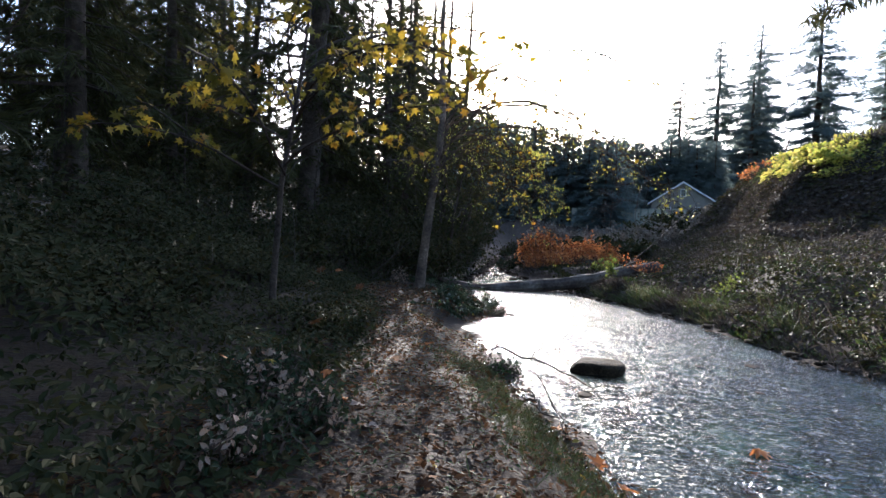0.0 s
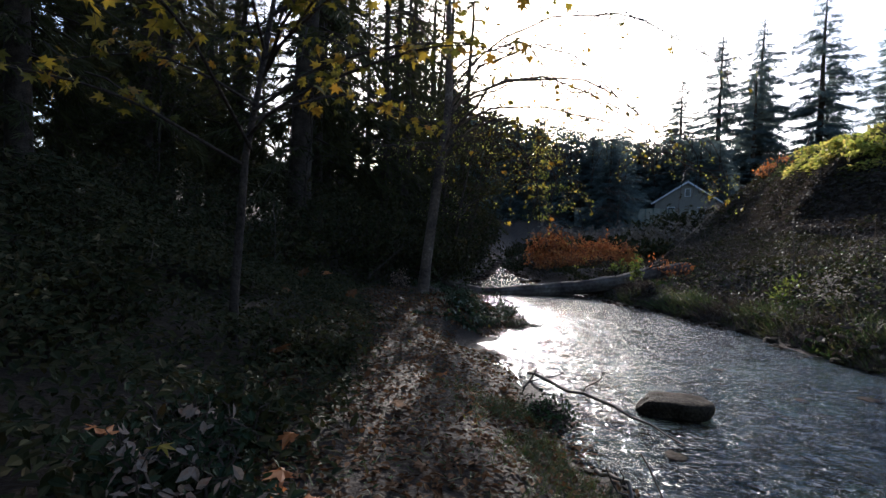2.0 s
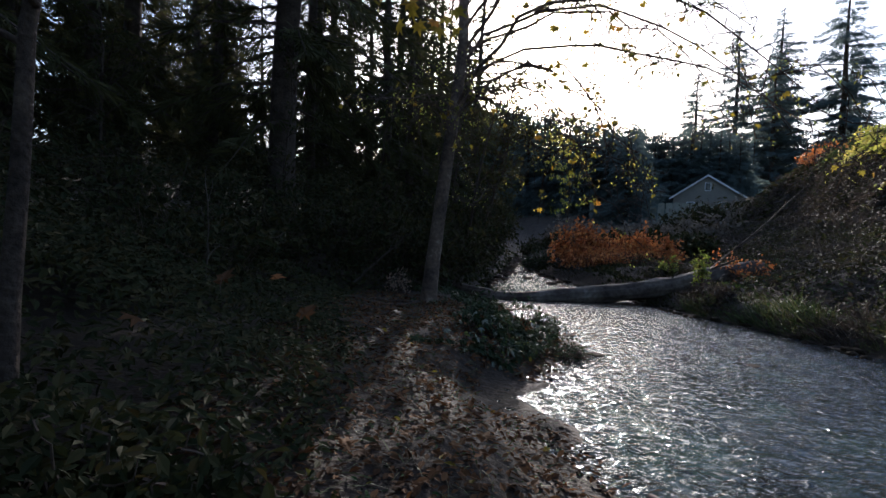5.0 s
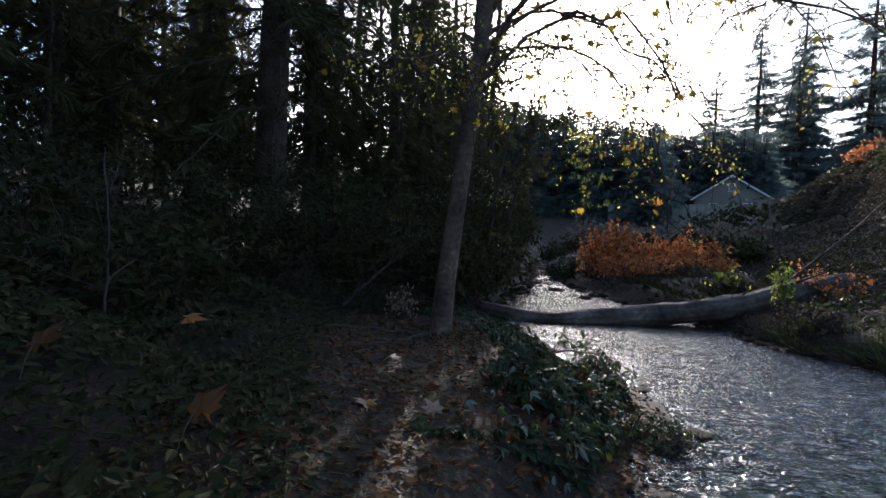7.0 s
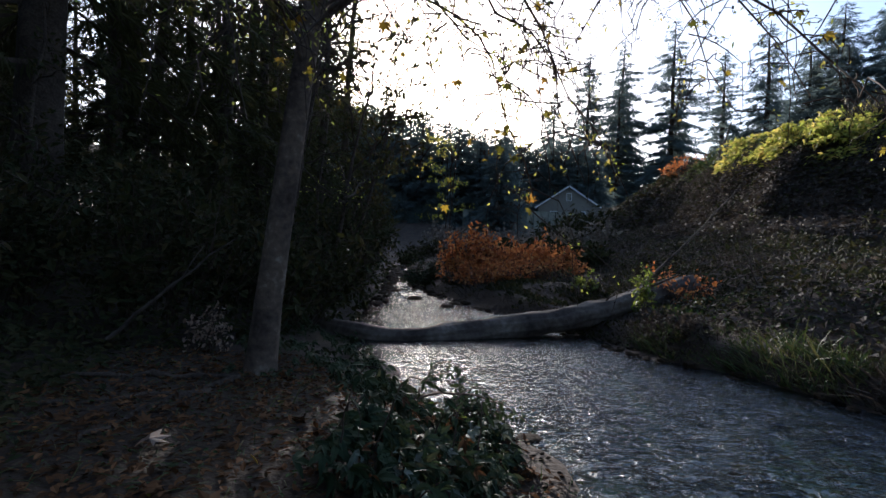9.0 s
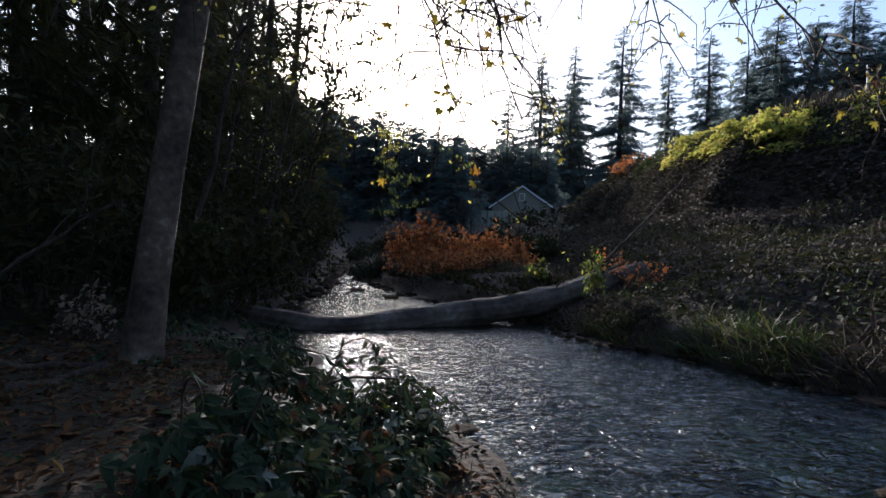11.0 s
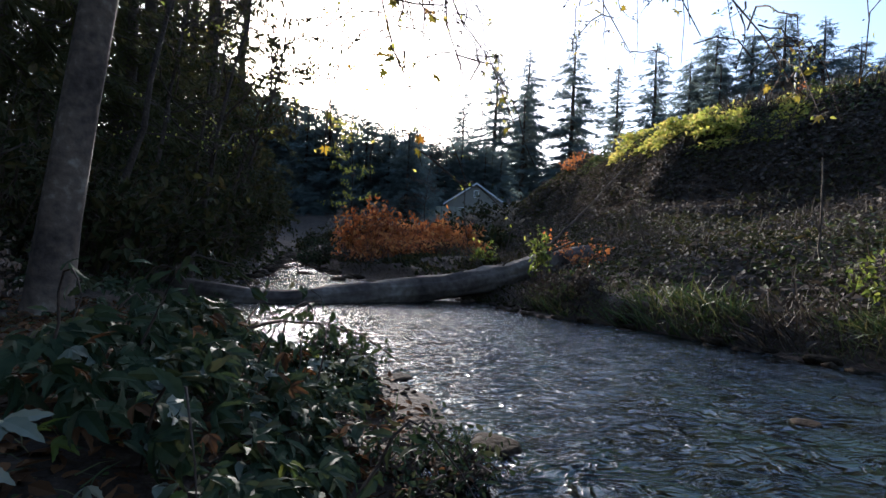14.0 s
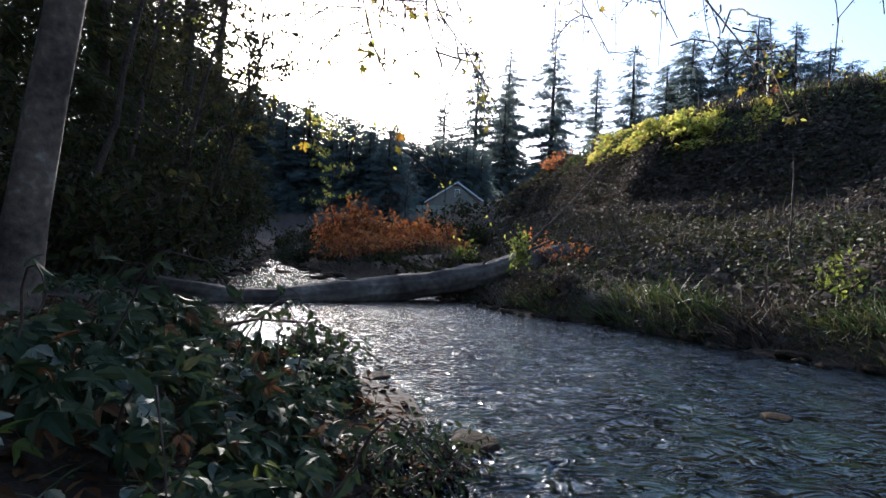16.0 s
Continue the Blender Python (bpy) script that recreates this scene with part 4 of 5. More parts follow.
for k in range(14):
    x, y = RNG.uniform(-1.0, 0.1), RNG.uniform(9.2, 12.2)
    a = np.array([x, y, float(land(x, y))])
    q = rough_line(a, a + np.array([RNG.uniform(0.1, 0.55), RNG.uniform(-0.5, 0.4), RNG.uniform(0.05, 0.3)]), 9, 0.015, 0.28)
    v, f = tubes([(q, np.linspace(0.006, 0.002, 9))], 5)
    ob = thing("bramble_cane", tuple(a), "arching thorny bramble cane", "bramble", "bramble canes")
    mesh_ob("cane", v - a, f, M_TWIG, ob, smooth=True)
    v, f = leaves_on([(q, None)], 11, 0.085, TOOTHED, 0.5, 0.02)
    tagged(mesh_ob("foliage", v - a, f, M_IVY, ob), kind="stuff")

# long cane that reaches over the water
q = rough_line((-0.35, 11.5, 0.3), (0.6, 11.6, 0.07), 12, 0.012, 0.14)
ob = thing("bramble_cane", tuple(q[0]), "bare dark cane reaching over the water", "bramble", "bramble canes")
v, f = tubes([(q - q[0], np.linspace(0.010, 0.004, 12))], 6)
mesh_ob("cane", v, f, M_TWIG, ob, smooth=True)
v, f = leaves_on([(q[5:], None)], 14, 0.085, TOOTHED, 0.3, 0.02)
tagged(mesh_ob("foliage", v - q[0], f, M_IVY, ob), kind="stuff")


# ---- fallen leaves ----
def litter(n, template, size, mat, label, seed, x0=-3.2, y0=-1.5, y1=13.2):
    r = np.random.default_rng(seed)
    x, y = r.uniform(x0, 3.0, n), r.uniform(y0, y1, n)
    keep = (x < np.interp(y, LEFT_Y, LEFT_X) + r.normal(0.08, 0.08, n)) & (x > np.interp(y, PATH_Y, PATH_X) - 0.9) & ~((y > 7.9) & (y < 8.9) & (x > -0.5))
    x, y = x[keep], y[keep]
    k = len(x)
    z = np.maximum(land(x, y), 0.0) + r.uniform(0.004, 0.03, k)
    axis = np.stack([r.normal(0, 1, k), r.normal(0, 1, k), r.normal(0.05, 0.22, k)], -1)
    up = np.stack([r.normal(0, 0.35, k), r.normal(0, 0.35, k), np.full(k, 1.0)], -1)
    v, f = scatter(template, np.stack([x, y, z], -1), axis, up, size * r.uniform(0.5, 1.3, k))
    tagged(mesh_ob("leaf_litter", v, f, mat), label, "fallen leaves", kind="stuff")


litter(40000, LEAF, 0.06, M_LITTER, "brown fallen leaves covering the path", 601)
litter(1500, MAPLE, 0.13, M_LITTER, "fallen brown maple leaves on the path", 602)
litter(11000, BLADE, 0.15, M_GRASS, "short grass and stalks among the leaves", 603)
litter(9000, LEAF, 0.035, M_MOSS, "green moss and small weeds on the path", 605)
litter(420, LEAF, 0.07, M_MAPLE, "yellow fallen leaves on the path", 604)


def edge_grass(n, seed):
    """Short sunlit grass and moss on the lip of the path above the water."""
    r = np.random.default_rng(seed)
    y = r.uniform(0.8, 6.0, n)
    x = np.interp(y, LEFT_Y, LEFT_X) - np.abs(r.normal(0.25, 0.28, n)) - 0.05
    keep = lump(x * 3, y * 3, seed) > -0.25
    x, y = x[keep], y[keep]
    k = len(x)
    axis = np.stack([r.normal(0, 0.5, k), r.normal(0, 0.5, k), r.uniform(0.25, 1, k)], -1)
    v, f = scatter(BLADE, np.stack([x, y, land(x, y)], -1), axis, r.normal(0, 1, (k, 3)), 0.11 * r.uniform(0.4, 1.3, k))
    tagged(mesh_ob("edge_grass", v, f, M_GRASS), "short green grass on the lip of the path", "grass", kind="stuff")


edge_grass(9000, 606)


def pebbles(n, name, label, seed, low, high, s0, s1, mat, y0=0.5, y1=16):
    """Small stones along the left edge of the stream or over its bed."""
    r = np.random.default_rng(seed)
    bm = bmesh.new()
    bmesh.ops.create_icosphere(bm, subdivisions=1, radius=0.5)
    bm.verts.ensure_lookup_table()
    tv, tf = np.array([q.co[:] for q in bm.verts]), np.array([[q.index for q in fc.verts] for fc in bm.faces])
    bm.free()
    y = r.uniform(y0, y1, n)
    y = np.where(y > 7.7, y + 1.4, y)
    xl, xr = np.interp(y, LEFT_Y, LEFT_X), np.interp(y, RIGHT_Y, RIGHT_X)
    x = xl + (r.uniform(low, high, n) if high < 1 else r.uniform(low, 0.97, n) * (xr - xl))
    s = r.uniform(s0, s1, n)
    ang = r.uniform(0, 6.28, n)
    axis = np.stack([np.cos(ang), np.sin(ang), r.normal(0, 0.1, n)], -1)
    tv = tv * np.array([0.8, 1.15, 0.55])
    v, f = scatter((tv, tf), np.stack([x, y, land(x, y) + s * 0.08], -1), axis, np.tile((0, 0, 1.0), (n, 1)), s)
    v = v + 0.006 * np.sin(v[:, [1, 2, 0]] * 90)
    tagged(mesh_ob(name, v, f, mat, smooth=True), label, "stones", kind="stuff")


pebbles(500, "edge_pebbles", "small wet stones along the water's edge", 651, -0.1, 0.3, 0.015, 0.05, M_ROCK)
pebbles(2600, "bed_cobbles", "brown cobbles on the bed of the stream", 652, 0.12, 2, 0.06, 0.2, M_ROCK)

pebbles(900, "riffle_cobbles", "dark wet cobbles breaking the riffle upstream", 653, 0.05, 2, 0.1, 0.34, M_ROCK, 16, 31)


def maple_leaf(loc, size, mat, label, seed, tilt=0.35):
    r = np.random.default_rng(seed)
    tv, tf = MAPLE
    v = tv * size
    v[:, 2] += 0.10 * size * np.sin(v[:, 0] / size * 6 + seed)
    if "caught" in label:
        # the lobes of a dry leaf droop and curl under
        out = np.linalg.norm(v[:, :2] - (0, 0.35 * size), axis=1) / size
        v[:, :2] = (v[:, :2] - (0, 0.35 * size)) * (1.2 - 0.75 * out)[:, None] + (0, 0.35 * size)
        v[:, 2] -= 0.55 * size * out ** 2
    ob = thing("maple_leaf", loc, label, "leaf", "large fallen maple leaves")
    ob.rotation_euler = (0.75, 0.3 * math.sin(seed), 0.4 * math.cos(seed)) if "caught" in label else (r.uniform(-tilt, tilt) + 0.25, r.uniform(-tilt, tilt), r.uniform(0, 6.28))
    mesh_ob("blade", v, tf, mat, ob)
    sv, sf = tubes([(np.array([(0, 0.12, 0.02), (0, -0.25, 0.03), (0.05, -0.6, 0.0)]) * size, np.array([0.012, 0.010, 0.008]) * size)], 5)
    mesh_ob("stalk", sv, sf, M_TWIG, ob)


for k, (x, y, h, size, mat, words) in enumerate((
        (-2.08, 8.06, 0.66, 0.36, M_LITTER, "brown curled maple leaf caught on the brambles"), (-2.75, 7.87, 0.96, 0.34, M_LITTER, "brown curled maple leaf caught on the brambles"),
        (-0.68, 3.1, 0.32, 0.22, M_RED, "bright orange maple leaf beside the path"), (-0.99, 2.63, 0.70, 0.16, M_MAPLE, "yellow maple leaf on the brambles"),
        (-0.52, 3.05, 0.30, 0.24, M_RED, "red-brown maple leaf beside the path"), (-0.35, 2.95, 0.28, 0.24, M_PALE, "pale fallen maple leaf on the path"),
        (-1.45, 2.9, 0.62, 0.24, M_RED, "orange maple leaf on the brambles"), (-1.75, 9.5, 0.32, 0.26, M_PALE, "pale fallen maple leaf on the path"),
        (-1.2, 9.4, 0.30, 0.24, M_PALE, "pale fallen maple leaf on the path"), (-0.5, 4.6, 0.28, 0.22, M_PALE, "pale fallen maple leaf on the path"),
        (-1.3, 9.9, 0.30, 0.25, M_LITTER, "brown fallen maple leaf on the path"), (-2.2, 6.3, 0.9, 0.24, M_LITTER, "brown maple leaf on the brambles"),
        (-0.25, 5.6, 0.29, 0.2, M_RED, "orange maple leaf on the path"), (1.3, 3.6, 0.05, 0.2, M_RED, "orange maple leaf at the water's edge"),
        (1.55, 2.9, 0.06, 0.22, M_RED, "orange maple leaf at the water's edge"), (-1.5, 4.6, 0.62, 0.24, M_LITTER, "brown maple leaf on the brambles"),
        (-0.85, 5.2, 0.33, 0.22, M_LITTER, "brown maple leaf beside the path"), (-1.9, 10.6, 0.32, 0.26, M_PALE, "pale fallen maple leaf on the path"),
        (-2.9, 9.0, 0.9, 0.26, M_RED, "red-brown maple leaf on the brambles"), (-0.9, 7.2, 0.30, 0.22, M_LITTER, "brown fallen maple leaf on the path"))):
    maple_leaf((x, y, max(float(land(x, y)) + 0.02, h)), size * 0.85, mat, words, 620 + k)


# ---- the far bank ----
def bank_points(r, n, y0, y1, u0, u1):
    y, u = r.uniform(y0, y1, n), r.uniform(u0, u1, n)
    toe, crest = np.maximum(np.interp(y, TOE_Y, TOE_X), np.interp(y, RIGHT_Y, RIGHT_X) + 0.5), np.interp(y, CREST_Y, CREST_X)
    return toe + (crest - toe) * u, y, u


def bank_cover(name, n, y0, y1, u0, u1, template, size, lift, mat, label, seed, upright=0.0, patch=None):
    r = np.random.default_rng(seed)
    x, y, u = bank_points(r, n, y0, y1, u0, u1)
    if patch is not None:
        keep = lump(x * 0.9, y * 0.9, seed) > patch
        x, y, u = x[keep], y[keep], u[keep]
    k = len(x)
    z = land(x, y) + lift * r.uniform(0, 1, k) * (0.6 + 0.5 * lump(x * 1.5, y * 1.5, seed + 1))
    axis = np.stack([r.normal(-0.5 * (1 - upright), 0.6 - 0.25 * upright, k), r.normal(0, 0.7 - 0.35 * upright, k), r.normal(upright, 0.35, k) - 0.35 * (1 - upright)], -1)
    up = np.stack([r.normal(-0.6, 0.5, k), r.normal(-0.1, 0.5, k), np.full(k, 0.8)], -1)
    v, f = scatter(template, np.stack([x, y, z], -1), axis, up, size * r.uniform(0.45, 1.35, k))
    return tagged(mesh_ob(name, v, f, mat), label, "plants", kind="stuff")


bank_cover("dry_weeds", 8000, 4, 40, -0.05, 0.62, BLADE, 0.45, 0.05, M_DRY, "dead brown weeds standing on the bank", 701, 0.8, patch=-0.1)
bank_cover("dry_weeds", 6000, 6, 40, 0.5, 0.9, BLADE, 0.5, 0.05, M_DRY, "dead brown weeds hanging on the steep face", 707, 0.4, patch=0.0)
bank_cover("bank_brambles", 42000, 4, 42, -0.05, 1.05, BIT, 0.13, 0.3, M_DRY, "withered brown brambles on the bank", 702)
bank_cover("bank_brambles", 30000, 4, 42, 0.0, 1.05, LEAF, 0.13, 0.35, M_UNDER, "dark green brambles on the bank", 703, patch=-0.3)
bank_cover("bank_brambles", 15000, 12, 44, 0.42, 1.02, LEAF, 0.16, 0.4, M_UNDER, "dark brambles matted over the steep face", 708)
bank_cover("bank_brambles", 48000, 12, 44, 0.40, 1.0, BIT, 0.18, 0.35, M_DRY, "withered brown brambles matted over the steep face", 709)
# shade put in as dark weeds, lit tips as green ones above
bank_cover("bank_weeds", 34000, 3, 26, -0.03, 0.42, LEAF, 0.10, 0.22, M_UNDER, "weeds matted over the bank's foot, dark to stand for shade", 710)
bank_cover("bank_weeds", 9000, 3, 22, -0.03, 0.3, LEAF, 0.09, 0.3, M_GRASS, "green weeds on the bank's foot, coloured as lit tips", 711, 0.3, patch=-0.1)
bank_cover("bank_brambles", 9000, 38, 62, 0.0, 1.05, LEAF, 0.34, 0.6, M_UNDER, "dark brambles on the far end of the bank", 712)
bank_cover("bank_brambles", 9000, 38, 62, 0.0, 1.05, BIT, 0.36, 0.5, M_DRY, "withered brown brambles on the far end of the bank", 713)
bank_cover("crest_vine", 13000, 20.8, 30, 0.74, 1.12, LEAF, 0.2, 0.6, M_VINE, "sunlit yellow-green vine along the crest of the bank", 704, patch=-0.45)
bank_cover("crest_plants", 16000, 8, 44, 0.8, 1.12, LEAF, 0.16, 0.5, M_GRASS, "olive weeds along the crest of the bank", 705)
bank_cover("crest_plants", 5000, 10, 24, 0.92, 1.2, BLADE, 0.8, 0.1, M_DRY, "dry grass behind the crest of the bank", 706, 0.9)


def bank_grass(n, seed, y0, y1, size, mat, label, low, high, template=BLADE):
    r = np.random.default_rng(seed)
    y = r.uniform(y0, y1, n)
    xr = np.interp(y, RIGHT_Y, RIGHT_X)
    x = xr + r.uniform(low, high, n)
    keep = lump(x * 3, y * 3, seed) > -0.25
    x, y = x[keep], y[keep]
    k = len(x)
    z = np.maximum(land(x, y), 0.0)
    size = size * (0.7 + 0.6 * np.clip(lump(x * 2, y * 2, seed + 3), -0.7, 1))
    axis = np.stack([r.normal(-0.45, 0.5, k), r.normal(0, 0.5, k), r.uniform(0.3, 1.0, k)], -1)
    up = np.stack([r.normal(-0.2, 0.5, k), r.normal(0, 0.5, k), np.full(k, 0.6)], -1)
    v, f = scatter(template, np.stack([x, y, z], -1), axis, up, size * r.uniform(0.4, 1.3, k))
    tagged(mesh_ob("bank_grass", v, f, mat), label, "grass", kind="stuff")


bank_grass(11000, 721, 2, 15.6, 0.32, M_GRASS, "long green grass leaning over the water", 0.0, 1.5)
bank_grass(12000, 722, 2, 16.2, 0.10, M_GRASS, "low green weeds on the bank's foot", 0.05, 1.7, LEAF)
bank_grass(3600, 723, 5, 15.8, 0.42, M_DRY, "dry grass on the bank's foot", 0.0, 1.2)
bank_grass(13000, 726, 15.6, 25, 0.12, M_UNDER, "low dark weeds round the log's end", 0.0, 4.0, LEAF)
bank_grass(2600, 727, 15.6, 25, 0.3, M_DRY, "dry grass round the log's end", 0.1, 4.0)
bank_grass(12000, 724, 17, 60, 0.5, M_DRY, "brown grass on the flat upstream", 0.3, 9.0)
bank_grass(7000, 725, 18, 60, 0.2, M_UNDER, "dark low plants on the flat upstream", 0.2, 9.0, LEAF)

for k, (x, y, rx, h, mat, leaf, words) in enumerate((
        (18.6, 39.0, 1.6, 1.5, M_RED, 0.18, "orange bush on the crest of the bank"), (16.4, 30.0, 1.4, 0.9, M_VINE, 0.2, "yellow-green bush on the crest of the bank"),
        (18.6, 19.0, 1.4, 1.0, M_VINE, 0.16, "olive bush on the crest of the bank"), (18.0, 22.6, 0.8, 1.0, M_RED, 0.10, "reddish bush on the crest of the bank"),
        (17.4, 21.0, 1.4, 0.8, M_GRASS, 0.16, "olive bush on the crest of the bank"), (21.0, 15.6, 1.8, 1.6, M_RED, 0.14, "dull red bush on the crest of the bank"),
        (17.6, 34, 1.8, 1.2, M_GRASS, 0.2, "olive bush on the crest of the bank"), (15.2, 25.6, 1.4, 0.8, M_VINE, 0.22, "yellow-green bush on the crest of the bank"),
        (14.6, 23.4, 1.3, 0.8, M_VINE, 0.22, "yellow-green bush on the crest of the bank"), (18.0, 37, 1.4, 1.2, M_DRY, 0.2, "brown bush on the crest of the bank"))):
    bush("crest_bush", (x, y), (rx, rx, h), 40, 9, leaf, mat, words, seed=740 + k, group="bushes on the crest")
for k, (x, y, rx, h) in enumerate(((6.6, 28, 2.0, 1.6), (9.0, 34, 2.4, 2.2), (6.0, 36, 2.2, 1.6), (12, 42, 3.0, 3.0), (8, 46, 2.6, 2.2), (16, 50, 3.5, 3.2), (5.0, 30.5, 1.6, 1.2),
                                   (11, 56, 3.4, 3.0), (4, 54, 2.6, 2.6), (17, 60, 4, 3.4), (22, 66, 4, 3.4), (3.5, 40, 2.0, 1.8))):
    bush("brown_thicket", (x, y), (rx, rx, h), 44, 10, 0.18 + 0.004 * y, M_BRUSH if k % 3 else M_UNDER, "dull brown thicket below the house", seed=760 + k, group="thickets upstream")


def dead_pole(name, a, b, r0, label, seed, bent=0.05, n=10, twigs=2):
    global RNG
    RNG = np.random.default_rng(seed)
    q = rough_line(a, b, n, bent * 0.3)
    ob = thing(name, a, label, "dead branch")
    v, f = tubes([(q - np.array(a), np.linspace(r0, r0 * 0.35, n))], 7)
    mesh_ob("stem", v, f, M_LOG, ob, smooth=True)
    for k in range(twigs):
        s = q[3 + 2 * k] - np.array(a)
        v, f = tubes([(rough_line(s, s + RNG.normal(0, 0.22, 3) + np.array([0, 0, 0.2]), 5, 0.015), np.linspace(r0 * 0.35, 0.004, 5))], 5)
        mesh_ob("twig", v, f, M_LOG, ob)


dead_pole("dead_pole", (4.3, 17.8, on_land(4.3, 17.8)), (6.9, 17.9, 3.1), 0.032, "grey dead pole leaning on the bank", 801)
dead_pole("dead_branch", (5.7, 18.2, on_land(5.7, 18.2)), (7.4, 17.2, on_land(7.4, 17.2) + 0.35), 0.028, "grey dead branch lying on the bank", 802)
dead_pole("dead_branch", (16.8, 33.6, on_land(16.8, 33.6, 0.2)), (17.4, 33.2, 9.0), 0.09, "dark dead snag on the crest of the bank", 803, 0.15)
dead_pole("dead_branch", (6.0, 16.0, on_land(6.0, 16.0)), (5.2, 15.6, 1.9), 0.02, "thin dead stalk on the bank", 804)
dead_pole("dead_branch", (6.9, 13.6, on_land(6.9, 13.6)), (6.7, 13.5, 2.4), 0.02, "thin dead stalk on the bank", 805)
dead_pole("driftwood_stick", (0.55, 6.75, 0.04), (1.75, 4.95, 0.05), 0.02, "thin dark stick lying in the stream", 806, 0.1, 12, 3)
dead_pole("driftwood_stick", (0.5, 6.0, 0.03), (0.66, 6.1, 0.28), 0.014, "short snag standing at the water's edge", 807, 0.05, 8, 1)
for k in range(7):
    x, y = 9.0 + 0.35 * k, 15.6 - 0.25 * k + 0.5 * ((k * 0.618) % 1)
    dead_pole("dead_branch", (x, y, float(land(x, y)) + 0.05), (x + 0.9, y + 0.4 - 0.15 * k, float(land(x + 0.9, y + 0.4)) + 0.2), 0.018, "pale broken sticks lying on the bank", 810 + k, 0.08)

# marker post on the crest
post = thing("marker_post", (17.2, 22.6, on_land(17.2, 22.6)), "thin grey marker post on the crest of the bank", "post")
v, f = tubes([(np.array([(0, 0, 0), (0, 0, 0.8), (0.01, 0, 1.6)]), np.array([0.03, 0.03, 0.03]))], 8)
mesh_ob("shaft", v, f, M_METAL, post)
v, f = tubes([(np.array([(0.01, 0, 1.6), (0.01, 0, 1.66)]), np.array([0.05, 0.04]))], 8)
mesh_ob("cap", v, f, M_METAL, post)

# roots beside the leaning tree
for k, pts in enumerate((((-1.9, 12.2, 0.34), (-2.4, 11.6, 0.42), (-3.0, 11.2, 0.36)), ((-1.95, 12.3, 0.36), (-2.6, 12.2, 0.45), (-3.3, 12.0, 0.38)), ((-2.0, 11.9, 0.3), (-2.25, 11.2, 0.38), (-2.3, 10.6, 0.3)))):
    q = np.array(pts)
    q = np.stack([np.interp(np.linspace(0, 2, 9), (0, 1, 2), q[:, c]) for c in range(3)], -1) + RNG.normal(0, 0.02, (9, 3))
    q[:, 2] = land(q[:, 0], q[:, 1]) + RNG.uniform(-0.02, 0.03, 9)
    v, f = tubes([(q - q[0], np.linspace(0.04, 0.016, 9) * RNG.uniform(0.8, 1.2, 9))], 8)
    ob = tagged(mesh_ob("tree_root", v, f, M_DARKBARK, smooth=True), "dark tree root running over the path", "root", "roots on the path")
    ob.location = q[0]


# ---- house and fence on the rise ----
def box(x0, x1, y0, y1, z0, z1):
    bm = bmesh.new()
    bmesh.ops.create_cube(bm, size=1)
    for q in bm.verts:
        q.co = Vector(((x0 + x1) / 2 + q.co.x * (x1 - x0), (y0 + y1) / 2 + q.co.y * (y1 - y0), (z0 + z1) / 2 + q.co.z * (z1 - z0)))
    bmesh.ops.bevel(bm, geom=bm.edges[:], offset=min(x1 - x0, y1 - y0, z1 - z0) * 0.12, segments=1, affect="EDGES")
    return bm


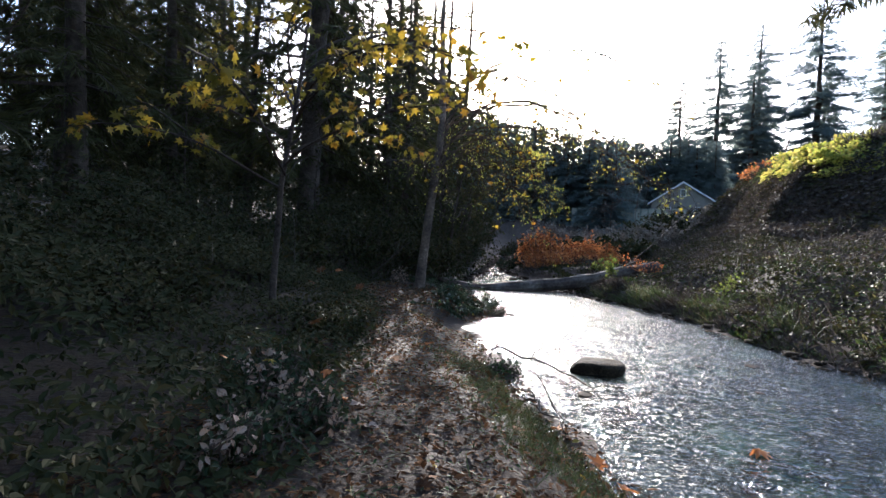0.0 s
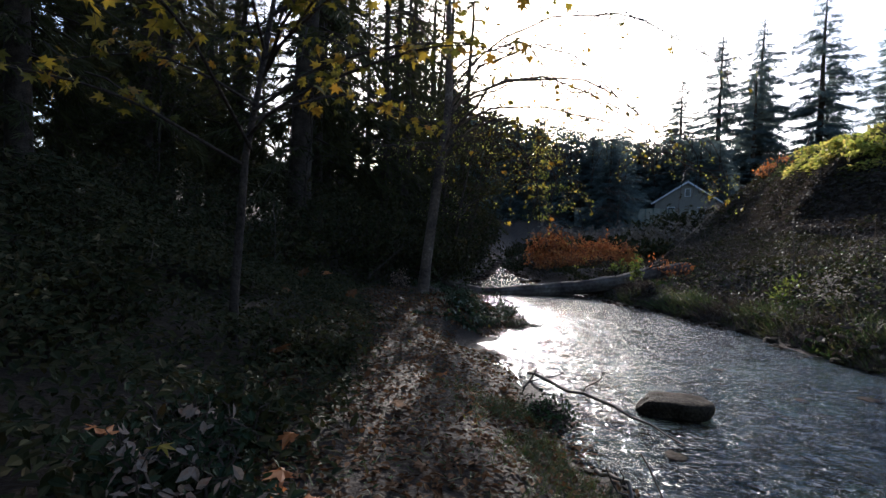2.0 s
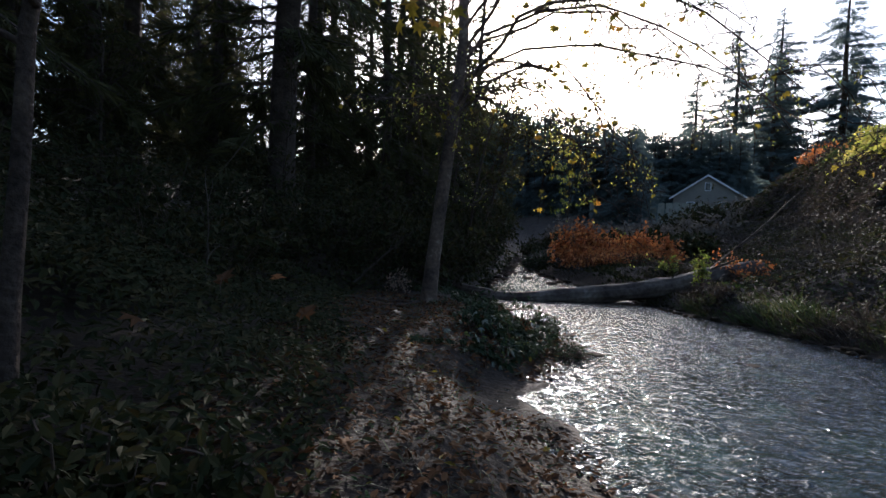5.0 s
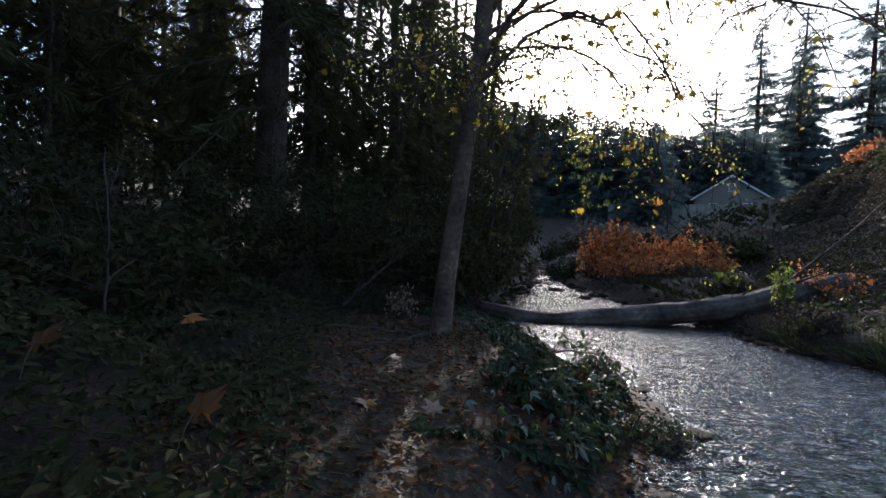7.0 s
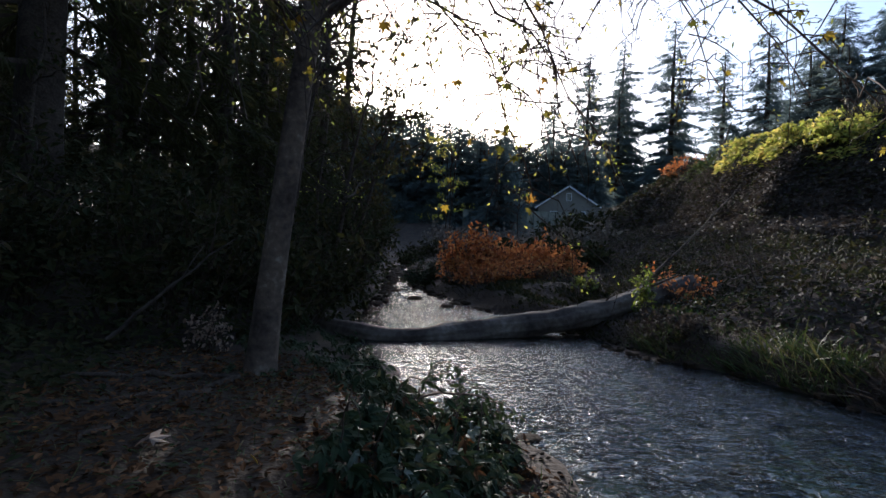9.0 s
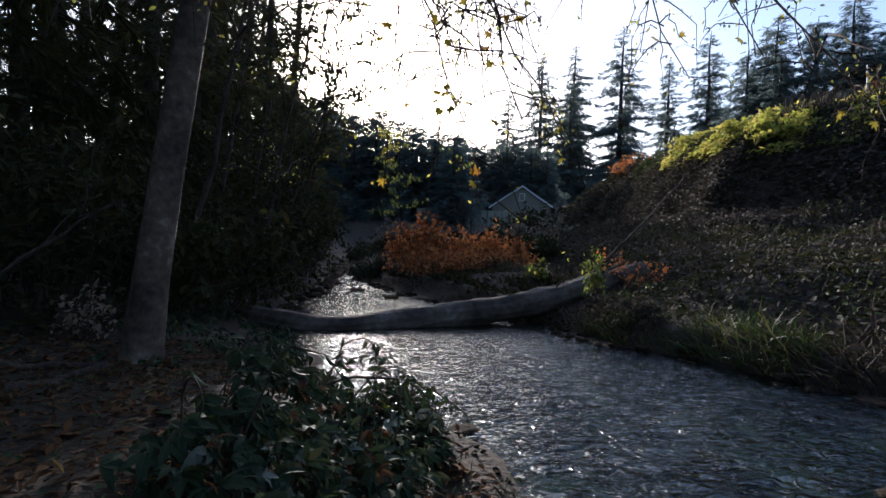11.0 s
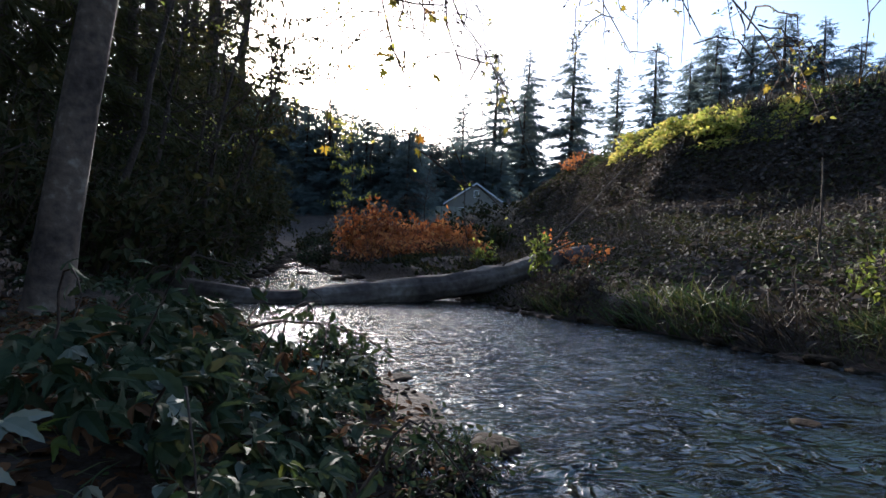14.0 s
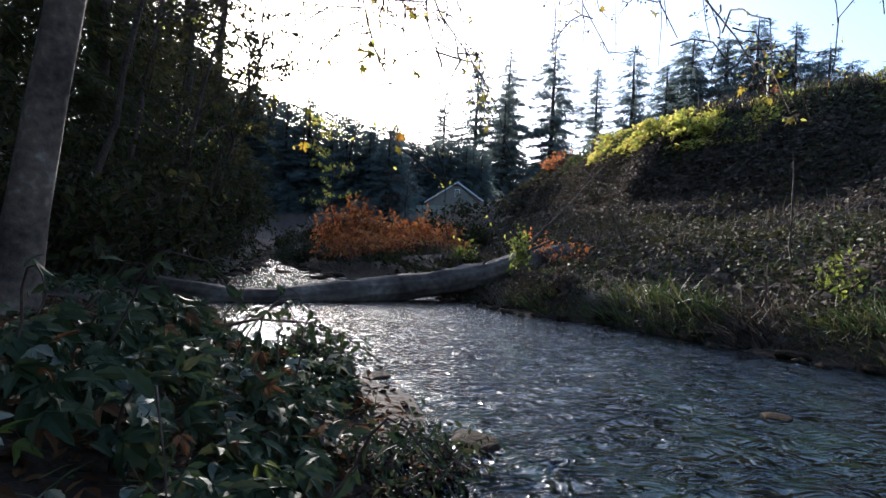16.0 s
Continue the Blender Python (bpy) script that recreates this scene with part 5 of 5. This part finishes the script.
def house():
    gx, gy = 28.2, 89.0
    g = float(land(gx, gy)) - 0.2
    ob = thing("house", (gx, gy, g), "beige gabled house beyond the bank", "house")
    ob.rotation_euler = (0, 0, radians(-22))
    eave, ridge, w, d = 9.3 - g, 12.7 - g, 5.0, 9.0
    bm = bmesh.new()
    pts = [(-w, 0), (w, 0), (w, eave), (0, ridge - 0.25), (-w, eave)]
    a = [bm.verts.new((x, 0, z)) for x, z in pts]
    b = [bm.verts.new((x, d, z)) for x, z in pts]
    bm.faces.new(a)
    bm.faces.new(b[::-1])
    for i in range(5):
        bm.faces.new((a[i], b[i], b[(i + 1) % 5], a[(i + 1) % 5]))
    bmesh.ops.recalc_face_normals(bm, faces=bm.faces)
    part("wall", bm, M_SIDING, ob)
    for s in (-1, 1):
        bm = bmesh.new()
        q = [(0, ridge), (s * (w + 0.5), eave - 0.3), (s * (w + 0.5), eave - 0.5), (0, ridge - 0.22)]
        a = [bm.verts.new((x, -0.5, z)) for x, z in q]
        b = [bm.verts.new((x, d + 0.5, z)) for x, z in q]
        bm.faces.new(a)
        bm.faces.new(b[::-1])
        for i in range(4):
            bm.faces.new((a[i], b[i], b[(i + 1) % 4], a[(i + 1) % 4]))
        bmesh.ops.recalc_face_normals(bm, faces=bm.faces)
        part("roof", bm, M_ROOF, ob, "grey shingled roof slope")
        bm = bmesh.new()
        a = [bm.verts.new((x, -0.58, z)) for x, z in ((0, ridge + 0.02), (s * (w + 0.55), eave - 0.3), (s * (w + 0.55), eave - 0.58), (0, ridge - 0.26))]
        b = [bm.verts.new((p.co.x, -0.50, p.co.z)) for p in a]
        bm.faces.new(a)
        bm.faces.new(b[::-1])
        for i in range(4):
            bm.faces.new((a[i], b[i], b[(i + 1) % 4], a[(i + 1) % 4]))
        bmesh.ops.recalc_face_normals(bm, faces=bm.faces)
        part("bargeboard", bm, M_TRIM, ob, "white bargeboard")
    for x, z, ww, hh in ((0.0, ridge - 1.9, 0.45, 0.65), (-2.4, eave - 1.6, 0.6, 0.7), (2.2, eave - 1.6, 0.6, 0.7)):
        win = part("window", box(x - ww, x + ww, -0.06, 0.04, z - hh, z + hh), M_TRIM, ob, "white framed window")
        part("pane", box(x - ww + 0.1, x + ww - 0.1, -0.08, -0.05, z - hh + 0.1, z + hh - 0.1), M_PANE, win)


house()
fence = thing("board_fence", (16.0, 76.0, on_land(16, 76)), "long weathered board fence before the house", "fence")
board = fast_mesh("board", [(-0.45, 0, -1), (0.45, 0, -1), (0.45, 0.04, -1), (-0.45, 0.04, -1), (-0.45, 0, 6.8 - fence.location.z), (0.45, 0, 6.8 - fence.location.z), (0.45, 0.04, 6.8 - fence.location.z), (-0.45, 0.04, 6.8 - fence.location.z)],
                  [(0, 1, 5, 4), (1, 2, 6, 5), (2, 3, 7, 6), (3, 0, 4, 7), (4, 5, 6, 7), (3, 2, 1, 0)])
board.materials.append(M_FENCE)
for k in range(16):
    ob = new("board", board)
    ob.parent = fence
    ob.location = (-7 + 0.94 * k, -0.25 * k + 0.02 * (k % 2), 0.03 * (k % 3))

# a fir bough that hangs in from the far bank at the start
RNG = np.random.default_rng(45)
bough = thing("fir_bough", (7.2, 6.8, 5.6), "drooping fir bough hanging over the stream", "branch")
lines = []
for a, b in (((7.2, 6.8, 5.6), (4.9, 7.2, 5.15)), ((7.2, 6.8, 5.6), (4.4, 7.5, 5.75)), ((7.2, 6.8, 5.6), (5.6, 6.7, 4.3))):
    q = rough_line(a, b, 10, 0.03, 0.15)
    lines.append((q - np.array(a), np.linspace(0.03, 0.006, 10)))
v, f = tubes(lines, 6)
tagged(mesh_ob("stemwork", v, f, M_TWIG, bough), kind="stuff")
v, f = leaves_on(lines, 90, 0.32, SPRAY, 1.2, 0.03)
tagged(mesh_ob("foliage", v, f, M_NEEDLE, bough), kind="stuff")

# small plants and sticks at the water's edge
bush("water_plant", (0.42, 10.15), (0.28, 0.3, 0.16), 34, 12, 0.035, M_IVY, "low dark small-leaved plant trailing in the water", seed=901, group="water plants")
bush("water_plant", (0.72, 5.35), (0.2, 0.22, 0.16), 26, 12, 0.04, M_MOSS, "low mossy tuft at the water's edge", seed=902, group="water plants")
bush("water_plant", (0.2, 12.0), (0.3, 0.3, 0.3), 24, 10, 0.06, M_IVY, "low dark plant at the water's edge", seed=903, group="water plants")
bush("leafy_sprig", (6.2, 12.4), (0.5, 0.4, 0.45), 10, 6, 0.09, M_GREEN, "yellow-green leafy sprig at the foot of the bank", seed=904)
bush("seed_head", (1.69, 23.4), (0.12, 0.12, 2.0), 6, 7, 0.06, M_PALE, "tall weed with a pale seed head among the orange leaves", seed=905, category="weed")
bush("white_leaved_sprig", (-2.55, 13.2), (0.25, 0.2, 0.6), 10, 7, 0.07, M_PALE, "pale-leaved sprig beside the leaning tree", seed=906)
bush("fern_clump", (-1.7, 5.6), (0.5, 0.5, 0.5), 22, 12, 0.09, M_UNDER, "dark green fern clump beside the path", seed=907)
bush("fern_clump", (-1.3, 3.6), (0.35, 0.35, 0.4), 18, 12, 0.08, M_UNDER, "dark green fern clump beside the path", seed=908)
dead_pole("driftwood_stick", (0.98, 4.35, 0.05), (1.38, 3.45, 0.06), 0.016, "pale bleached stick at the water's edge", 910, 0.1, 10, 3)
dead_pole("dead_sapling", (-4.1, 9.6, 0.5), (-4.15, 9.6, 2.15), 0.013, "thin pale dead stem standing in the brambles", 911, 0.05, 10, 3)
dead_pole("dead_branch", (-3.2, 12.4, 0.5), (-2.2, 13.0, 1.5), 0.02, "broken grey branch behind the leaning tree", 912, 0.1, 10, 3)
dead_pole("dead_branch", (-2.2, 15.9, 0.25), (-1.0, 15.4, 0.85), 0.025, "bent grey branch hanging over the log", 913, 0.15, 10, 3)
bush("green_bush", (0.3, 33.5), (0.9, 0.8, 0.8), 40, 9, 0.14, M_UNDER, "low dark bush where the stream bends", seed=920)
bush("green_bush", (0.8, 37), (1.4, 1.0, 1.2), 40, 9, 0.16, M_UNDER, "low dark bush where the stream bends", seed=921)
for k, (x, y, sz) in enumerate(((-0.4, 28.6, 0.28), (0.1, 29.2, 0.22), (-0.2, 26.0, 0.2), (0.3, 24.5, 0.22), (-0.6, 30.4, 0.3), (0.0, 20.8, 0.2), (0.7, 19.4, 0.2), (-0.5, 22.6, 0.22))):
    rock("stone", (x, y, float(level(y)) - 0.02), (sz, sz * 0.8, sz * 0.6), "dark wet stone in the rapid upstream", 40 + k, group="stones in the rapid")

for k, (x, y, rx, h) in enumerate(((-0.95, 2.75, 0.4, 0.42), (-0.6, 2.5, 0.3, 0.3), (-1.3, 3.2, 0.4, 0.45), (-0.75, 1.9, 0.35, 0.4))):
    bush("snowberry_bush", (x, y), (rx, rx, h), 24, 9, 0.065, M_IVY, "low dark bush beside the path", seed=931 + k, group="low bushes beside the path")
    # pale leaf colour stands for sun dapple on the brambles
    bush("sunlit_sprig", (x + 0.05, y - 0.03), (rx * 0.8, rx * 0.8, h * 1.05), 8, 5, 0.075, M_PALE, "pale sprig among the brambles, coloured as sunlit leaves", seed=941 + k, group="withered sprigs")
for k, (x, y, h, size, mat, words) in enumerate(((-0.75, 3.3, 0.33, 0.2, M_RED, "orange maple leaf beside the path"), (-0.62, 2.7, 0.30, 0.2, M_RED, "orange maple leaf beside the path"),
                                                 (-0.9, 3.7, 0.35, 0.2, M_RED, "red-brown maple leaf beside the path"), (-0.2, 2.6, 0.27, 0.18, M_PALE, "pale fallen maple leaf on the path"),
                                                 (1.7, 2.6, 0.05, 0.2, M_RED, "orange maple leaf at the water's edge"), (2.05, 1.9, 0.05, 0.2, M_RED, "orange maple leaf at the water's edge"),
                                                 (2.0, 1.4, 0.08, 0.2, M_MAPLE, "yellow maple leaf at the water's edge"), (2.9, 3.6, 0.03, 0.2, M_RED, "orange maple leaf drifting on the stream"))):
    maple_leaf((x, y, max(float(land(x, y)) + 0.02, h)), size, mat, words, 660 + k)

for k in range(22):
    y = 5.5 + 0.48 * k
    x = float(np.interp(y, RIGHT_Y, RIGHT_X)) - 0.05 + 0.18 * ((k * 0.618) % 1)
    sz = 0.06 + 0.09 * ((k * 0.377) % 1)
    rock("stone", (x, y, sz * 0.15), (sz, sz * 0.8, sz * 0.6), "brown stone at the foot of the grassy bank", 60 + k, group="stones below the bank")
